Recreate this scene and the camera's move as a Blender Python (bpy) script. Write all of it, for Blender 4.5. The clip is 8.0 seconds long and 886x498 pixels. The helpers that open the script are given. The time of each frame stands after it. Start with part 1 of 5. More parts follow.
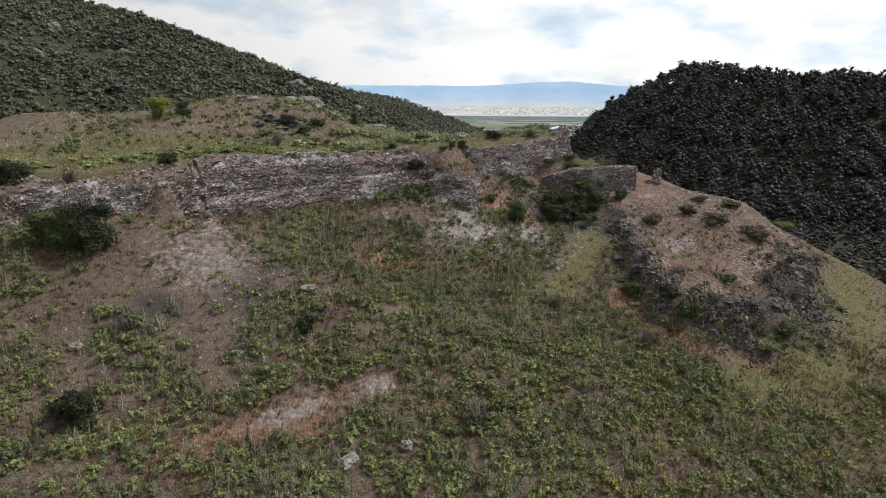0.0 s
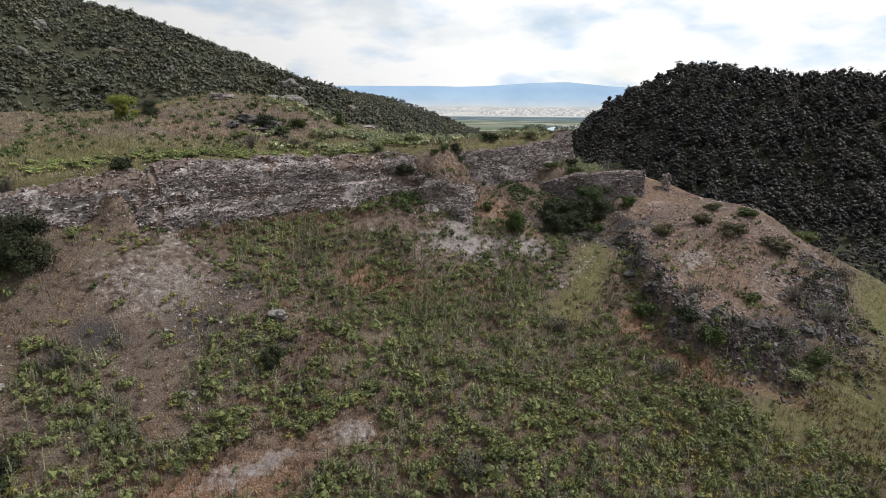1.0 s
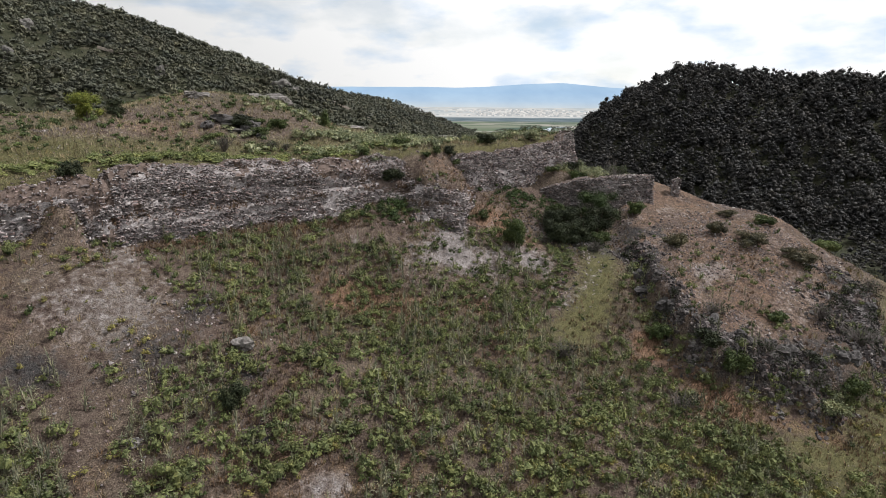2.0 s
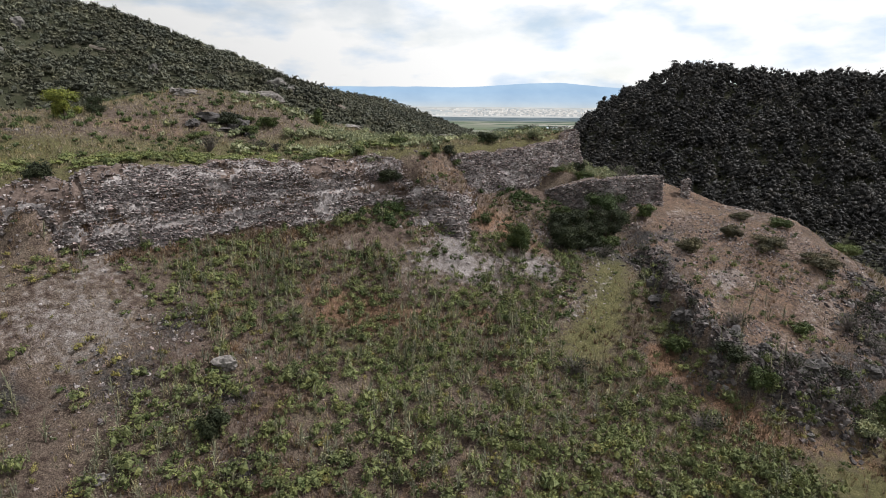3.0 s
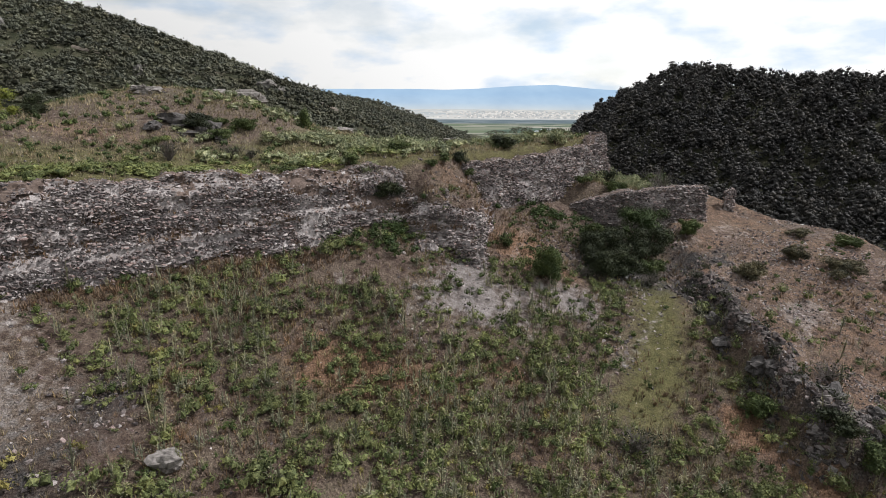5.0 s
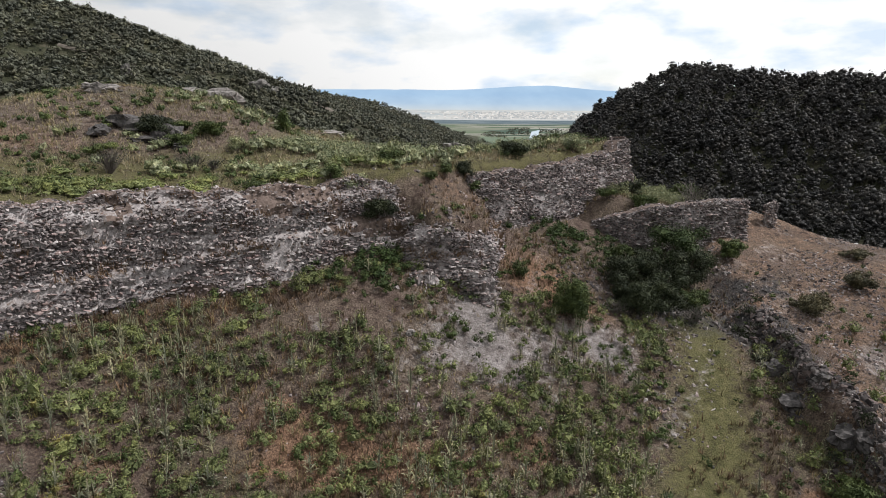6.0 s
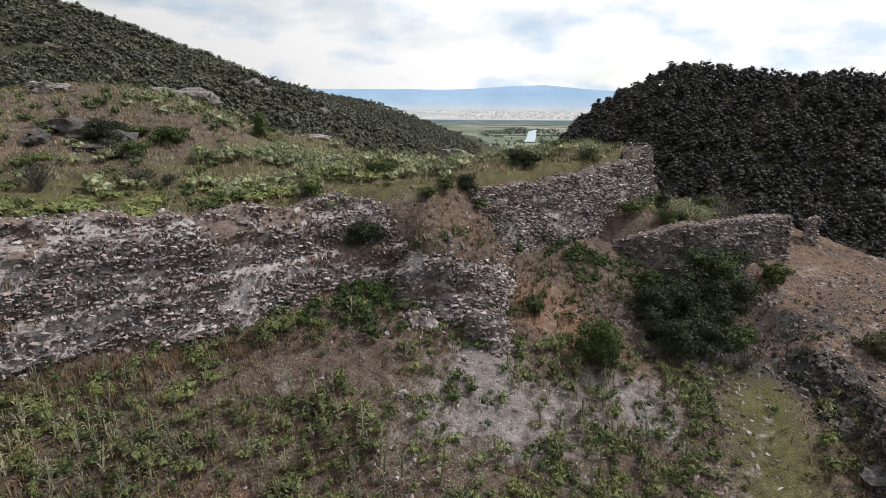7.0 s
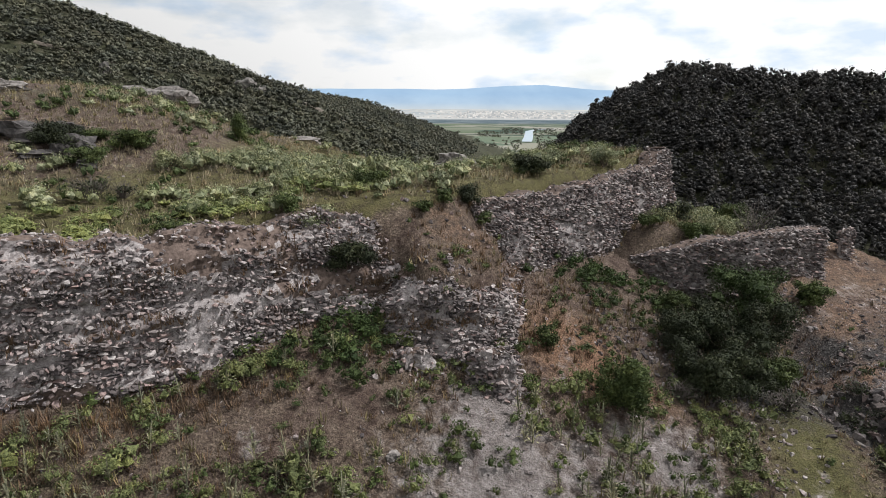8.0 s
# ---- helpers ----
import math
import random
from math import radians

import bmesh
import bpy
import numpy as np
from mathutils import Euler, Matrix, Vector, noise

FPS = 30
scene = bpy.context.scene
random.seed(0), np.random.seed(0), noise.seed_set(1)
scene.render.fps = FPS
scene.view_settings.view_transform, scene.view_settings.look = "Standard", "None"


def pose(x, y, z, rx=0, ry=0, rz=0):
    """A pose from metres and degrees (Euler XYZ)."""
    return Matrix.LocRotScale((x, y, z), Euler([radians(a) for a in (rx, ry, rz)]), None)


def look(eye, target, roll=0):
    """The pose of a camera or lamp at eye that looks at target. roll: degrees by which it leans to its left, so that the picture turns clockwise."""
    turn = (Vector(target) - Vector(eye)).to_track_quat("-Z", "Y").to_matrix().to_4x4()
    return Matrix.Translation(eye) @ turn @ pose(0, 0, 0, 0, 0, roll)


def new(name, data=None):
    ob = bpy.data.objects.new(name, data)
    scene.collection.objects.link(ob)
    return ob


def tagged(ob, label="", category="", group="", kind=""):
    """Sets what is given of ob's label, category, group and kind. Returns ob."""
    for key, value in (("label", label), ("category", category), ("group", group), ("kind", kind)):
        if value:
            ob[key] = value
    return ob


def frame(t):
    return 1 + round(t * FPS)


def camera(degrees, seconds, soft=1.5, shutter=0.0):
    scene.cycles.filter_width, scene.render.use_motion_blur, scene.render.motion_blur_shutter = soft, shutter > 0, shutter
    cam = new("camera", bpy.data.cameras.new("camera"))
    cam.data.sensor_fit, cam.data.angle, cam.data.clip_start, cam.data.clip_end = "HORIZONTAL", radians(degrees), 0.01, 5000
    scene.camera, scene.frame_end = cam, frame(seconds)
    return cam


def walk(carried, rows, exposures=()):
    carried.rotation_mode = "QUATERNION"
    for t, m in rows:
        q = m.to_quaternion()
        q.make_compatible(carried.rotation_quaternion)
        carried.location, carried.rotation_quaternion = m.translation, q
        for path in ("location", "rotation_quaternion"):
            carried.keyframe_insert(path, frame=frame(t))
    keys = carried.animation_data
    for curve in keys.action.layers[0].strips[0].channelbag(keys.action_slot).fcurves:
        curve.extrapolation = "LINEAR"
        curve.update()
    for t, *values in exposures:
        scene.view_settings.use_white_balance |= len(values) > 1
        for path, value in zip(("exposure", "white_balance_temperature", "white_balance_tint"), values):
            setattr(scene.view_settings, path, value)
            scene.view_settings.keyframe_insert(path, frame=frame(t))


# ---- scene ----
cam = camera(75.0, 8.0, soft=0.75)
PATH = [
    (0, (1.093, -4.777, 14.093), (1.039, -2.838, 13.604), 0.4),
    (0.5, (1.29, -1.713, 14.057), (1.242, 0.226, 13.568), 0.5),
    (1, (1.405, 1.091, 13.941), (1.364, 3.03, 13.454), 0.5),
    (1.5, (1.586, 3.74, 13.832), (1.55, 5.68, 13.346), 0.5),
    (2, (1.688, 6.108, 13.737), (1.659, 8.049, 13.253), 0.5),
    (3.5, (1.038, 10.46, 13.391), (1.025, 12.4, 12.906), 0.4),
    (4, (0.63, 12.158, 13.287), (0.623, 14.099, 12.805), 0.3),
    (4.5, (0.308, 14.651, 13.214), (0.306, 16.593, 12.735), 0.3),
    (6, (-0.187, 24.94, 13.26), (-0.173, 26.882, 12.785), 0.4),
    (6.5, (-0.255, 28.058, 13.351), (-0.235, 30.0, 12.875), 0.4),
    (7, (-0.28, 30.712, 13.452), (-0.255, 32.654, 12.976), 0.4),
    (7.5, (-0.292, 33.009, 13.532), (-0.261, 34.952, 13.055), 0.4),
    (8, (-0.287, 34.67, 13.494), (-0.252, 36.612, 13.017), 0.4),
]
walk(cam, [(t, look(eye, target, roll)) for t, eye, target, roll in PATH])


# ---- world and sun ----
world = bpy.data.worlds.new("sky_world")
scene.world = world
world.use_nodes = True
SUN_ELEVATION, SUN_AZIMUTH = radians(50), radians(80)
SKY_GAIN, CLOUD_GAIN = 0.11, 1.0


def build_sky():
    nt = world.node_tree
    nt.nodes.clear()
    n, l = nt.nodes.new, nt.links.new
    out, bg = n("ShaderNodeOutputWorld"), n("ShaderNodeBackground")
    sky = n("ShaderNodeTexSky")
    sky.sky_type, sky.sun_disc = "NISHITA", False
    sky.sun_elevation, sky.sun_rotation = SUN_ELEVATION, SUN_AZIMUTH
    tc = n("ShaderNodeTexCoord")
    # clouds, flattened towards the horizon
    coord = n("ShaderNodeMapping")
    coord.inputs["Location"].default_value = (4.3, 1.7, 0.4)
    coord.inputs["Scale"].default_value = (1.0, 1.0, 2.6)
    l(tc.outputs["Generated"], coord.inputs["Vector"])
    big = n("ShaderNodeTexNoise")
    big.inputs["Scale"].default_value, big.inputs["Detail"].default_value = 4.2, 9.0
    big.inputs["Roughness"].default_value = 0.5
    l(coord.outputs[0], big.inputs["Vector"])
    cover = n("ShaderNodeValToRGB")
    cover.color_ramp.elements[0].position, cover.color_ramp.elements[1].position = 0.36, 0.50
    l(big.outputs["Fac"], cover.inputs[0])
    fine = n("ShaderNodeTexNoise")
    fine.inputs["Scale"].default_value, fine.inputs["Detail"].default_value = 7.5, 9.0
    l(coord.outputs[0], fine.inputs["Vector"])
    tone = n("ShaderNodeValToRGB")
    e = tone.color_ramp.elements
    e[0].position, e[0].color = 0.34, (0.70, 0.81, 0.95, 1)
    e[1].position, e[1].color = 0.50, (1.03, 1.03, 1.03, 1)
    l(fine.outputs["Fac"], tone.inputs[0])
    gain = n("ShaderNodeMix"); gain.data_type = "RGBA"; gain.blend_type = "MULTIPLY"
    gain.inputs["Factor"].default_value = 1.0
    gain.inputs["B"].default_value = (CLOUD_GAIN, CLOUD_GAIN, CLOUD_GAIN, 1)
    l(tone.outputs[0], gain.inputs["A"])
    dim = n("ShaderNodeMix"); dim.data_type = "RGBA"; dim.blend_type = "MULTIPLY"
    dim.inputs["Factor"].default_value = 1.0
    dim.inputs["B"].default_value = (SKY_GAIN, SKY_GAIN, SKY_GAIN, 1)
    l(sky.outputs[0], dim.inputs["A"])
    thin = n("ShaderNodeMath"); thin.operation = "MULTIPLY_ADD"
    thin.inputs[1].default_value, thin.inputs[2].default_value = 0.4, 0.6
    l(cover.outputs[0], thin.inputs[0])
    mix = n("ShaderNodeMix"); mix.data_type = "RGBA"
    l(thin.outputs[0], mix.inputs["Factor"])
    l(dim.outputs["Result"], mix.inputs["A"]); l(gain.outputs["Result"], mix.inputs["B"])
    l(mix.outputs["Result"], bg.inputs["Color"])
    bg.inputs["Strength"].default_value = 1.0
    # the clouds are brightest round the hidden sun and heavy behind
    dot = n("ShaderNodeVectorMath"); dot.operation = "DOT_PRODUCT"
    l(tc.outputs["Generated"], dot.inputs[0])
    dot.inputs[1].default_value = (math.sin(SUN_AZIMUTH) * math.cos(SUN_ELEVATION), math.cos(SUN_AZIMUTH) * math.cos(SUN_ELEVATION), math.sin(SUN_ELEVATION))
    glow = n("ShaderNodeMapRange")
    glow.inputs["From Min"].default_value, glow.inputs["From Max"].default_value = -0.60, 0.25
    glow.inputs["To Min"].default_value, glow.inputs["To Max"].default_value = 0.30, 1.06
    l(dot.outputs["Value"], glow.inputs["Value"])
    l(glow.outputs[0], bg.inputs["Strength"])
    l(bg.outputs[0], out.inputs["Surface"])


build_sky()
sun_data = bpy.data.lights.new("sun", "SUN")
sun_data.energy, sun_data.angle, sun_data.color = 4.85, radians(3), (1.0, 0.985, 0.995)
sun = new("sun", sun_data)
sun.matrix_world = look((0, 0, 200), Vector((0, 0, 200)) - Vector((math.sin(SUN_AZIMUTH) * math.cos(SUN_ELEVATION), math.cos(SUN_AZIMUTH) * math.cos(SUN_ELEVATION), math.sin(SUN_ELEVATION))))

# ---- materials ----


def blank(name, rough=0.9, spec=0.2):
    m = bpy.data.materials.new(name)
    m.use_nodes = True
    nt = m.node_tree
    b = nt.nodes["Principled BSDF"]
    b.inputs["Roughness"].default_value = rough
    b.inputs["Specular IOR Level"].default_value = spec
    return m, nt, b


def ramp(nt, source, stops):
    r = nt.nodes.new("ShaderNodeValToRGB")
    els = r.color_ramp.elements
    while len(els) < len(stops):
        els.new(0.5)
    for el, (p, c) in zip(els, stops):
        el.position, el.color = p, (*c, 1)
    nt.links.new(source, r.inputs[0])
    return r.outputs[0]


def noise_tex(nt, scale, detail=4.0, rough=0.55, vec=None):
    t = nt.nodes.new("ShaderNodeTexNoise")
    t.inputs["Scale"].default_value, t.inputs["Detail"].default_value, t.inputs["Roughness"].default_value = scale, detail, rough
    if vec is None:
        vec = nt.nodes.new("ShaderNodeNewGeometry").outputs["Position"]
    nt.links.new(vec, t.inputs["Vector"])
    return t.outputs["Fac"]


def mixed(nt, fac, a, b, blend="MIX"):
    m = nt.nodes.new("ShaderNodeMix")
    m.data_type, m.blend_type = "RGBA", blend
    for key, v in (("Factor", fac), ("A", a), ("B", b)):
        if isinstance(v, tuple):
            m.inputs[key].default_value = (*v, 1)
        elif isinstance(v, (int, float)):
            m.inputs[key].default_value = v
        else:
            nt.links.new(v, m.inputs[key])
    return m.outputs["Result"]


def bumped(nt, b, height, strength, distance):
    k = nt.nodes.new("ShaderNodeBump")
    k.inputs["Strength"].default_value, k.inputs["Distance"].default_value = strength, distance
    nt.links.new(height, k.inputs["Height"])
    nt.links.new(k.outputs[0], b.inputs["Normal"])


def attribute(nt, name):
    a = nt.nodes.new("ShaderNodeAttribute")
    a.attribute_name = name
    return a.outputs["Fac"]


def sharpen(nt, fac, nz, lo, hi):
    """A mask with its edge broken up by noise."""
    a = nt.nodes.new("ShaderNodeMath"); a.operation = "ADD"
    nt.links.new(fac, a.inputs[0]); nt.links.new(nz, a.inputs[1])
    r = nt.nodes.new("ShaderNodeMapRange")
    r.inputs["From Min"].default_value, r.inputs["From Max"].default_value = lo, hi
    nt.links.new(a.outputs[0], r.inputs["Value"])
    return r.outputs[0]


def ground_material():
    m, nt, b = blank("hillside_soil", 0.95, 0.1)
    n1, n2, n3 = noise_tex(nt, 0.35, 6), noise_tex(nt, 2.3, 6, 0.65), noise_tex(nt, 11.0, 5, 0.7)
    n4 = noise_tex(nt, 38.0, 4, 0.75)
    grit = nt.nodes.new("ShaderNodeMath"); grit.operation = "ADD"
    nt.links.new(n3, grit.inputs[0]); nt.links.new(n4, grit.inputs[1])
    half = nt.nodes.new("ShaderNodeMath"); half.operation = "MULTIPLY"; half.inputs[1].default_value = 0.5
    nt.links.new(grit.outputs[0], half.inputs[0])
    speck = ramp(nt, half.outputs[0], [(0.37, (0.42, 0.40, 0.38)), (0.50, (1.0, 1.0, 1.0)), (0.62, (1.60, 1.57, 1.53))])
    soil = ramp(nt, n2, [(0.30, (0.038, 0.026, 0.021)), (0.48, (0.088, 0.063, 0.051)), (0.70, (0.170, 0.130, 0.110))])
    dry = ramp(nt, n3, [(0.30, (0.052, 0.040, 0.031)), (0.55, (0.130, 0.101, 0.077)), (0.75, (0.230, 0.187, 0.145))])
    green = ramp(nt, n3, [(0.28, (0.020, 0.023, 0.011)), (0.50, (0.047, 0.049, 0.022)), (0.75, (0.092, 0.090, 0.044))])
    pale = ramp(nt, n2, [(0.30, (0.102, 0.086, 0.079)), (0.55, (0.215, 0.191, 0.181)), (0.75, (0.345, 0.316, 0.302))])
    gravel = ramp(nt, n3, [(0.30, (0.020, 0.019, 0.019)), (0.55, (0.055, 0.051, 0.049)), (0.75, (0.120, 0.112, 0.106))])
    lawn = ramp(nt, n2, [(0.30, (0.055, 0.055, 0.022)), (0.55, (0.100, 0.093, 0.042)), (0.75, (0.158, 0.134, 0.078))])
    red = ramp(nt, n3, [(0.30, (0.085, 0.048, 0.031)), (0.70, (0.235, 0.148, 0.098))])
    wood = ramp(nt, noise_tex(nt, 0.16, 7, 0.7), [(0.34, (0.016, 0.018, 0.010)), (0.48, (0.032, 0.034, 0.019)), (0.58, (0.048, 0.046, 0.029)), (0.70, (0.078, 0.067, 0.050))])
    field = nt.nodes.new("ShaderNodeTexVoronoi")
    field.inputs["Scale"].default_value = 0.006
    mp = nt.nodes.new("ShaderNodeMapping")
    mp.inputs["Scale"].default_value = (0.35, 1.0, 1.0)
    nt.links.new(nt.nodes.new("ShaderNodeNewGeometry").outputs["Position"], mp.inputs[0])
    nt.links.new(mp.outputs[0], field.inputs["Vector"])
    plain = ramp(nt, field.outputs["Color"], [(0.15, (0.05, 0.075, 0.055)), (0.4, (0.085, 0.115, 0.075)), (0.6, (0.14, 0.15, 0.11)), (0.85, (0.22, 0.21, 0.17))])
    c = mixed(nt, sharpen(nt, n1, n2, 0.85, 1.15), soil, dry)
    c = mixed(nt, sharpen(nt, attribute(nt, "green"), n2, 0.75, 1.15), c, green)
    c = mixed(nt, sharpen(nt, attribute(nt, "red"), n2, 0.80, 1.15), c, red)
    c = mixed(nt, sharpen(nt, attribute(nt, "lawn"), n2, 0.72, 1.05), c, lawn)
    c = mixed(nt, sharpen(nt, attribute(nt, "pale"), n2, 0.80, 1.10), c, pale)
    c = mixed(nt, sharpen(nt, attribute(nt, "gravel"), n2, 0.72, 1.05), c, gravel)
    c = mixed(nt, 0.85, c, speck, "MULTIPLY")
    c = mixed(nt, attribute(nt, "wood"), c, wood)
    c = mixed(nt, attribute(nt, "plain"), c, plain)
    nt.links.new(c, b.inputs["Base Color"])
    bumped(nt, b, n3, 1.0, 0.16)
    return m


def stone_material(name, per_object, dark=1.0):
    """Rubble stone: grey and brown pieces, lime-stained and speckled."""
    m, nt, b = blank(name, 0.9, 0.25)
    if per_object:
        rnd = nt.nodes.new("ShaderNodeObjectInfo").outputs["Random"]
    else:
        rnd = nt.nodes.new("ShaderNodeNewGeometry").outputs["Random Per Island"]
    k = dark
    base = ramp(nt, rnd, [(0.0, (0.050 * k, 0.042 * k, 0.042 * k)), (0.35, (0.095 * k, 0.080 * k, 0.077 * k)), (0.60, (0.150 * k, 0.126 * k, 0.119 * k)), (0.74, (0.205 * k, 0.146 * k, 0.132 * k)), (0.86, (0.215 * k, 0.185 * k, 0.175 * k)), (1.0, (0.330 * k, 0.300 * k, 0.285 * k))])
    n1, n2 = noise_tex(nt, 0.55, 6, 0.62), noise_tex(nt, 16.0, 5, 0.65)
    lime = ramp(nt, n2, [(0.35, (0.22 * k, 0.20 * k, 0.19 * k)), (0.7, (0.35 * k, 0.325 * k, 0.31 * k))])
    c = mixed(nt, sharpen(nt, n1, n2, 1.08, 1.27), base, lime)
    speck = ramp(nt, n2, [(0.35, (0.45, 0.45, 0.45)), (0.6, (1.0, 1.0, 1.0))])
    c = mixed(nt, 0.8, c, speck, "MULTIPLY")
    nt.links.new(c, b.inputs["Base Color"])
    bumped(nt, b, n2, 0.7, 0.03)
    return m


def mortar_material():
    m, nt, b = blank("lime_mortar", 0.95, 0.15)
    n1, n2, n3 = noise_tex(nt, 0.7, 6), noise_tex(nt, 4.5, 6, 0.65), noise_tex(nt, 22, 4, 0.7)
    lime = ramp(nt, n2, [(0.30, (0.105, 0.090, 0.086)), (0.50, (0.270, 0.244, 0.236)), (0.72, (0.430, 0.400, 0.388))])
    earth = ramp(nt, n3, [(0.30, (0.050, 0.034, 0.026)), (0.70, (0.150, 0.105, 0.080))])
    c = mixed(nt, sharpen(nt, n1, n2, 1.04, 1.22), lime, earth)
    c = mixed(nt, 0.7, c, ramp(nt, n3, [(0.34, (0.55, 0.53, 0.52)), (0.52, (1.0, 1.0, 1.0)), (0.70, (1.30, 1.28, 1.26))]), "MULTIPLY")
    nt.links.new(c, b.inputs["Base Color"])
    bumped(nt, b, n2, 0.9, 0.08)
    return m


def leaf_material(name, a, mid, z, rough=0.75, patch=0.35, fine=26.0, mottled=0.8):
    """Leaves: each one a little different, and patches of growth on top."""
    m, nt, b = blank(name, rough, 0.2)
    rnd = nt.nodes.new("ShaderNodeNewGeometry").outputs["Random Per Island"]
    c = ramp(nt, rnd, [(0.0, a), (0.5, mid), (1.0, z)])
    n1 = noise_tex(nt, patch, 4)
    shade = ramp(nt, n1, [(0.32, (0.64, 0.63, 0.60)), (0.68, (1.20, 1.17, 1.06))])
    c = mixed(nt, 1.0, c, shade, "MULTIPLY")
    tuft = ramp(nt, noise_tex(nt, patch * 4.5, 3), [(0.30, (0.58, 0.66, 0.74)), (0.50, (1.0, 1.0, 1.0)), (0.70, (1.28, 1.16, 0.94))])
    c = mixed(nt, mottled, c, tuft, "MULTIPLY")
    grain = noise_tex(nt, fine, 3, 0.6)
    mottle = ramp(nt, grain, [(0.36, (0.45, 0.47, 0.50)), (0.52, (1.0, 1.0, 1.0)), (0.66, (1.38, 1.36, 1.26))])
    nt.links.new(mixed(nt, mottled, c, mottle, "MULTIPLY"), b.inputs["Base Color"])
    bumped(nt, b, grain, 0.8, 1.2 / fine)
    return m


def plain_material(name, a, z, scale, rough=0.85):
    m, nt, b = blank(name, rough, 0.2)
    n1 = noise_tex(nt, scale, 5, 0.6)
    nt.links.new(ramp(nt, n1, [(0.3, a), (0.7, z)]), b.inputs["Base Color"])
    bumped(nt, b, n1, 0.6, 0.3 / scale)
    return m


MAT = {
    "ground": ground_material(),
    "stone": stone_material("rubble_stone", False, 1.34),
    "stone_one": stone_material("rubble_stone_single", True, 1.34),
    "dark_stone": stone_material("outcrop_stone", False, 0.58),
    "mortar": mortar_material(),
    "head_earth": plain_material("wall_head_earth", (0.048, 0.034, 0.028), (0.165, 0.124, 0.104), 5.0, 0.95),
    "crag": plain_material("crag_rock", (0.050, 0.046, 0.042), (0.190, 0.175, 0.160), 0.5),
    "rock": plain_material("grey_rock", (0.046, 0.041, 0.038), (0.270, 0.245, 0.225), 4.5),
    "clump": leaf_material("spurge_leaf", (0.077, 0.092, 0.036), (0.116, 0.134, 0.056), (0.173, 0.190, 0.084)),
    "bright": leaf_material("bright_leaf", (0.086, 0.110, 0.040), (0.120, 0.150, 0.056), (0.170, 0.200, 0.080)),
    "bloom": leaf_material("pale_bloom_leaf", (0.115, 0.130, 0.070), (0.180, 0.200, 0.110), (0.335, 0.350, 0.240)),
    "yellow": leaf_material("yellow_leaf", (0.102, 0.117, 0.0245), (0.15, 0.172, 0.036), (0.213, 0.2339, 0.049)),
    "ochre": leaf_material("ochre_leaf", (0.115, 0.108, 0.038), (0.165, 0.152, 0.056), (0.230, 0.208, 0.080)),
    "deep": leaf_material("deep_green_leaf", (0.026, 0.042, 0.013), (0.038, 0.060, 0.019), (0.056, 0.086, 0.028)),
    "olive": leaf_material("olive_shrub_leaf", (0.066, 0.062, 0.040), (0.100, 0.092, 0.058), (0.145, 0.134, 0.085)),
    "dark": leaf_material("dark_shrub_leaf", (0.0202, 0.0259, 0.013), (0.028, 0.036, 0.018), (0.0398, 0.049, 0.0245)),
    "nettle": leaf_material("nettle_leaf", (0.024, 0.040, 0.012), (0.036, 0.058, 0.018), (0.052, 0.080, 0.026)),
    "mid": leaf_material("shrub_leaf", (0.0418, 0.0576, 0.0202), (0.058, 0.08, 0.028), (0.0824, 0.1088, 0.0381)),
    # needle colour lifted and blued: distance haze is mixed into it
    "pine": leaf_material("pine_needles", (0.037, 0.037, 0.038), (0.046, 0.045, 0.046), (0.058, 0.055, 0.054), patch=0.028, fine=0.25, mottled=0.5),
    "maquis": leaf_material("maquis_leaf", (0.058, 0.062, 0.047), (0.080, 0.084, 0.064), (0.110, 0.112, 0.086), patch=0.014, fine=0.3, mottled=0.65),
    "straw": leaf_material("dry_grass", (0.145, 0.112, 0.072), (0.205, 0.160, 0.106), (0.295, 0.228, 0.155)),
    "pale_straw": leaf_material("pale_dry_grass", (0.190, 0.160, 0.112), (0.265, 0.226, 0.160), (0.370, 0.315, 0.228)),
    "cushion": leaf_material("cushion_leaf", (0.110, 0.130, 0.048), (0.155, 0.180, 0.068), (0.215, 0.238, 0.098)),
    "rust": leaf_material("rusty_grass", (0.105, 0.07, 0.0476), (0.15, 0.1, 0.068), (0.213, 0.138, 0.0925)),
    "grass": leaf_material("field_grass", (0.138, 0.120, 0.066), (0.190, 0.164, 0.090), (0.265, 0.225, 0.122)),
    "spike": leaf_material("mullein_leaf", (0.1332, 0.1339, 0.0936), (0.185, 0.186, 0.13), (0.2627, 0.253, 0.1768)),
    "ledge": plain_material("rim_ledge_rock", (0.016, 0.015, 0.015), (0.105, 0.095, 0.090), 5.0),
    "pale_cut": plain_material("track_cut", (0.060, 0.050, 0.040), (0.170, 0.145, 0.118), 0.4),
    "twig": plain_material("grey_twig", (0.060, 0.050, 0.044), (0.150, 0.130, 0.118), 9.0),
    "bark": plain_material("bark", (0.035, 0.026, 0.020), (0.110, 0.085, 0.066), 7.0),
}


# ---- the lie of the land ----

LATTICE = np.random.RandomState(11).rand(256, 256)


def smooth(t):
    t = np.clip(t, 0.0, 1.0)
    return t * t * (3 - 2 * t)


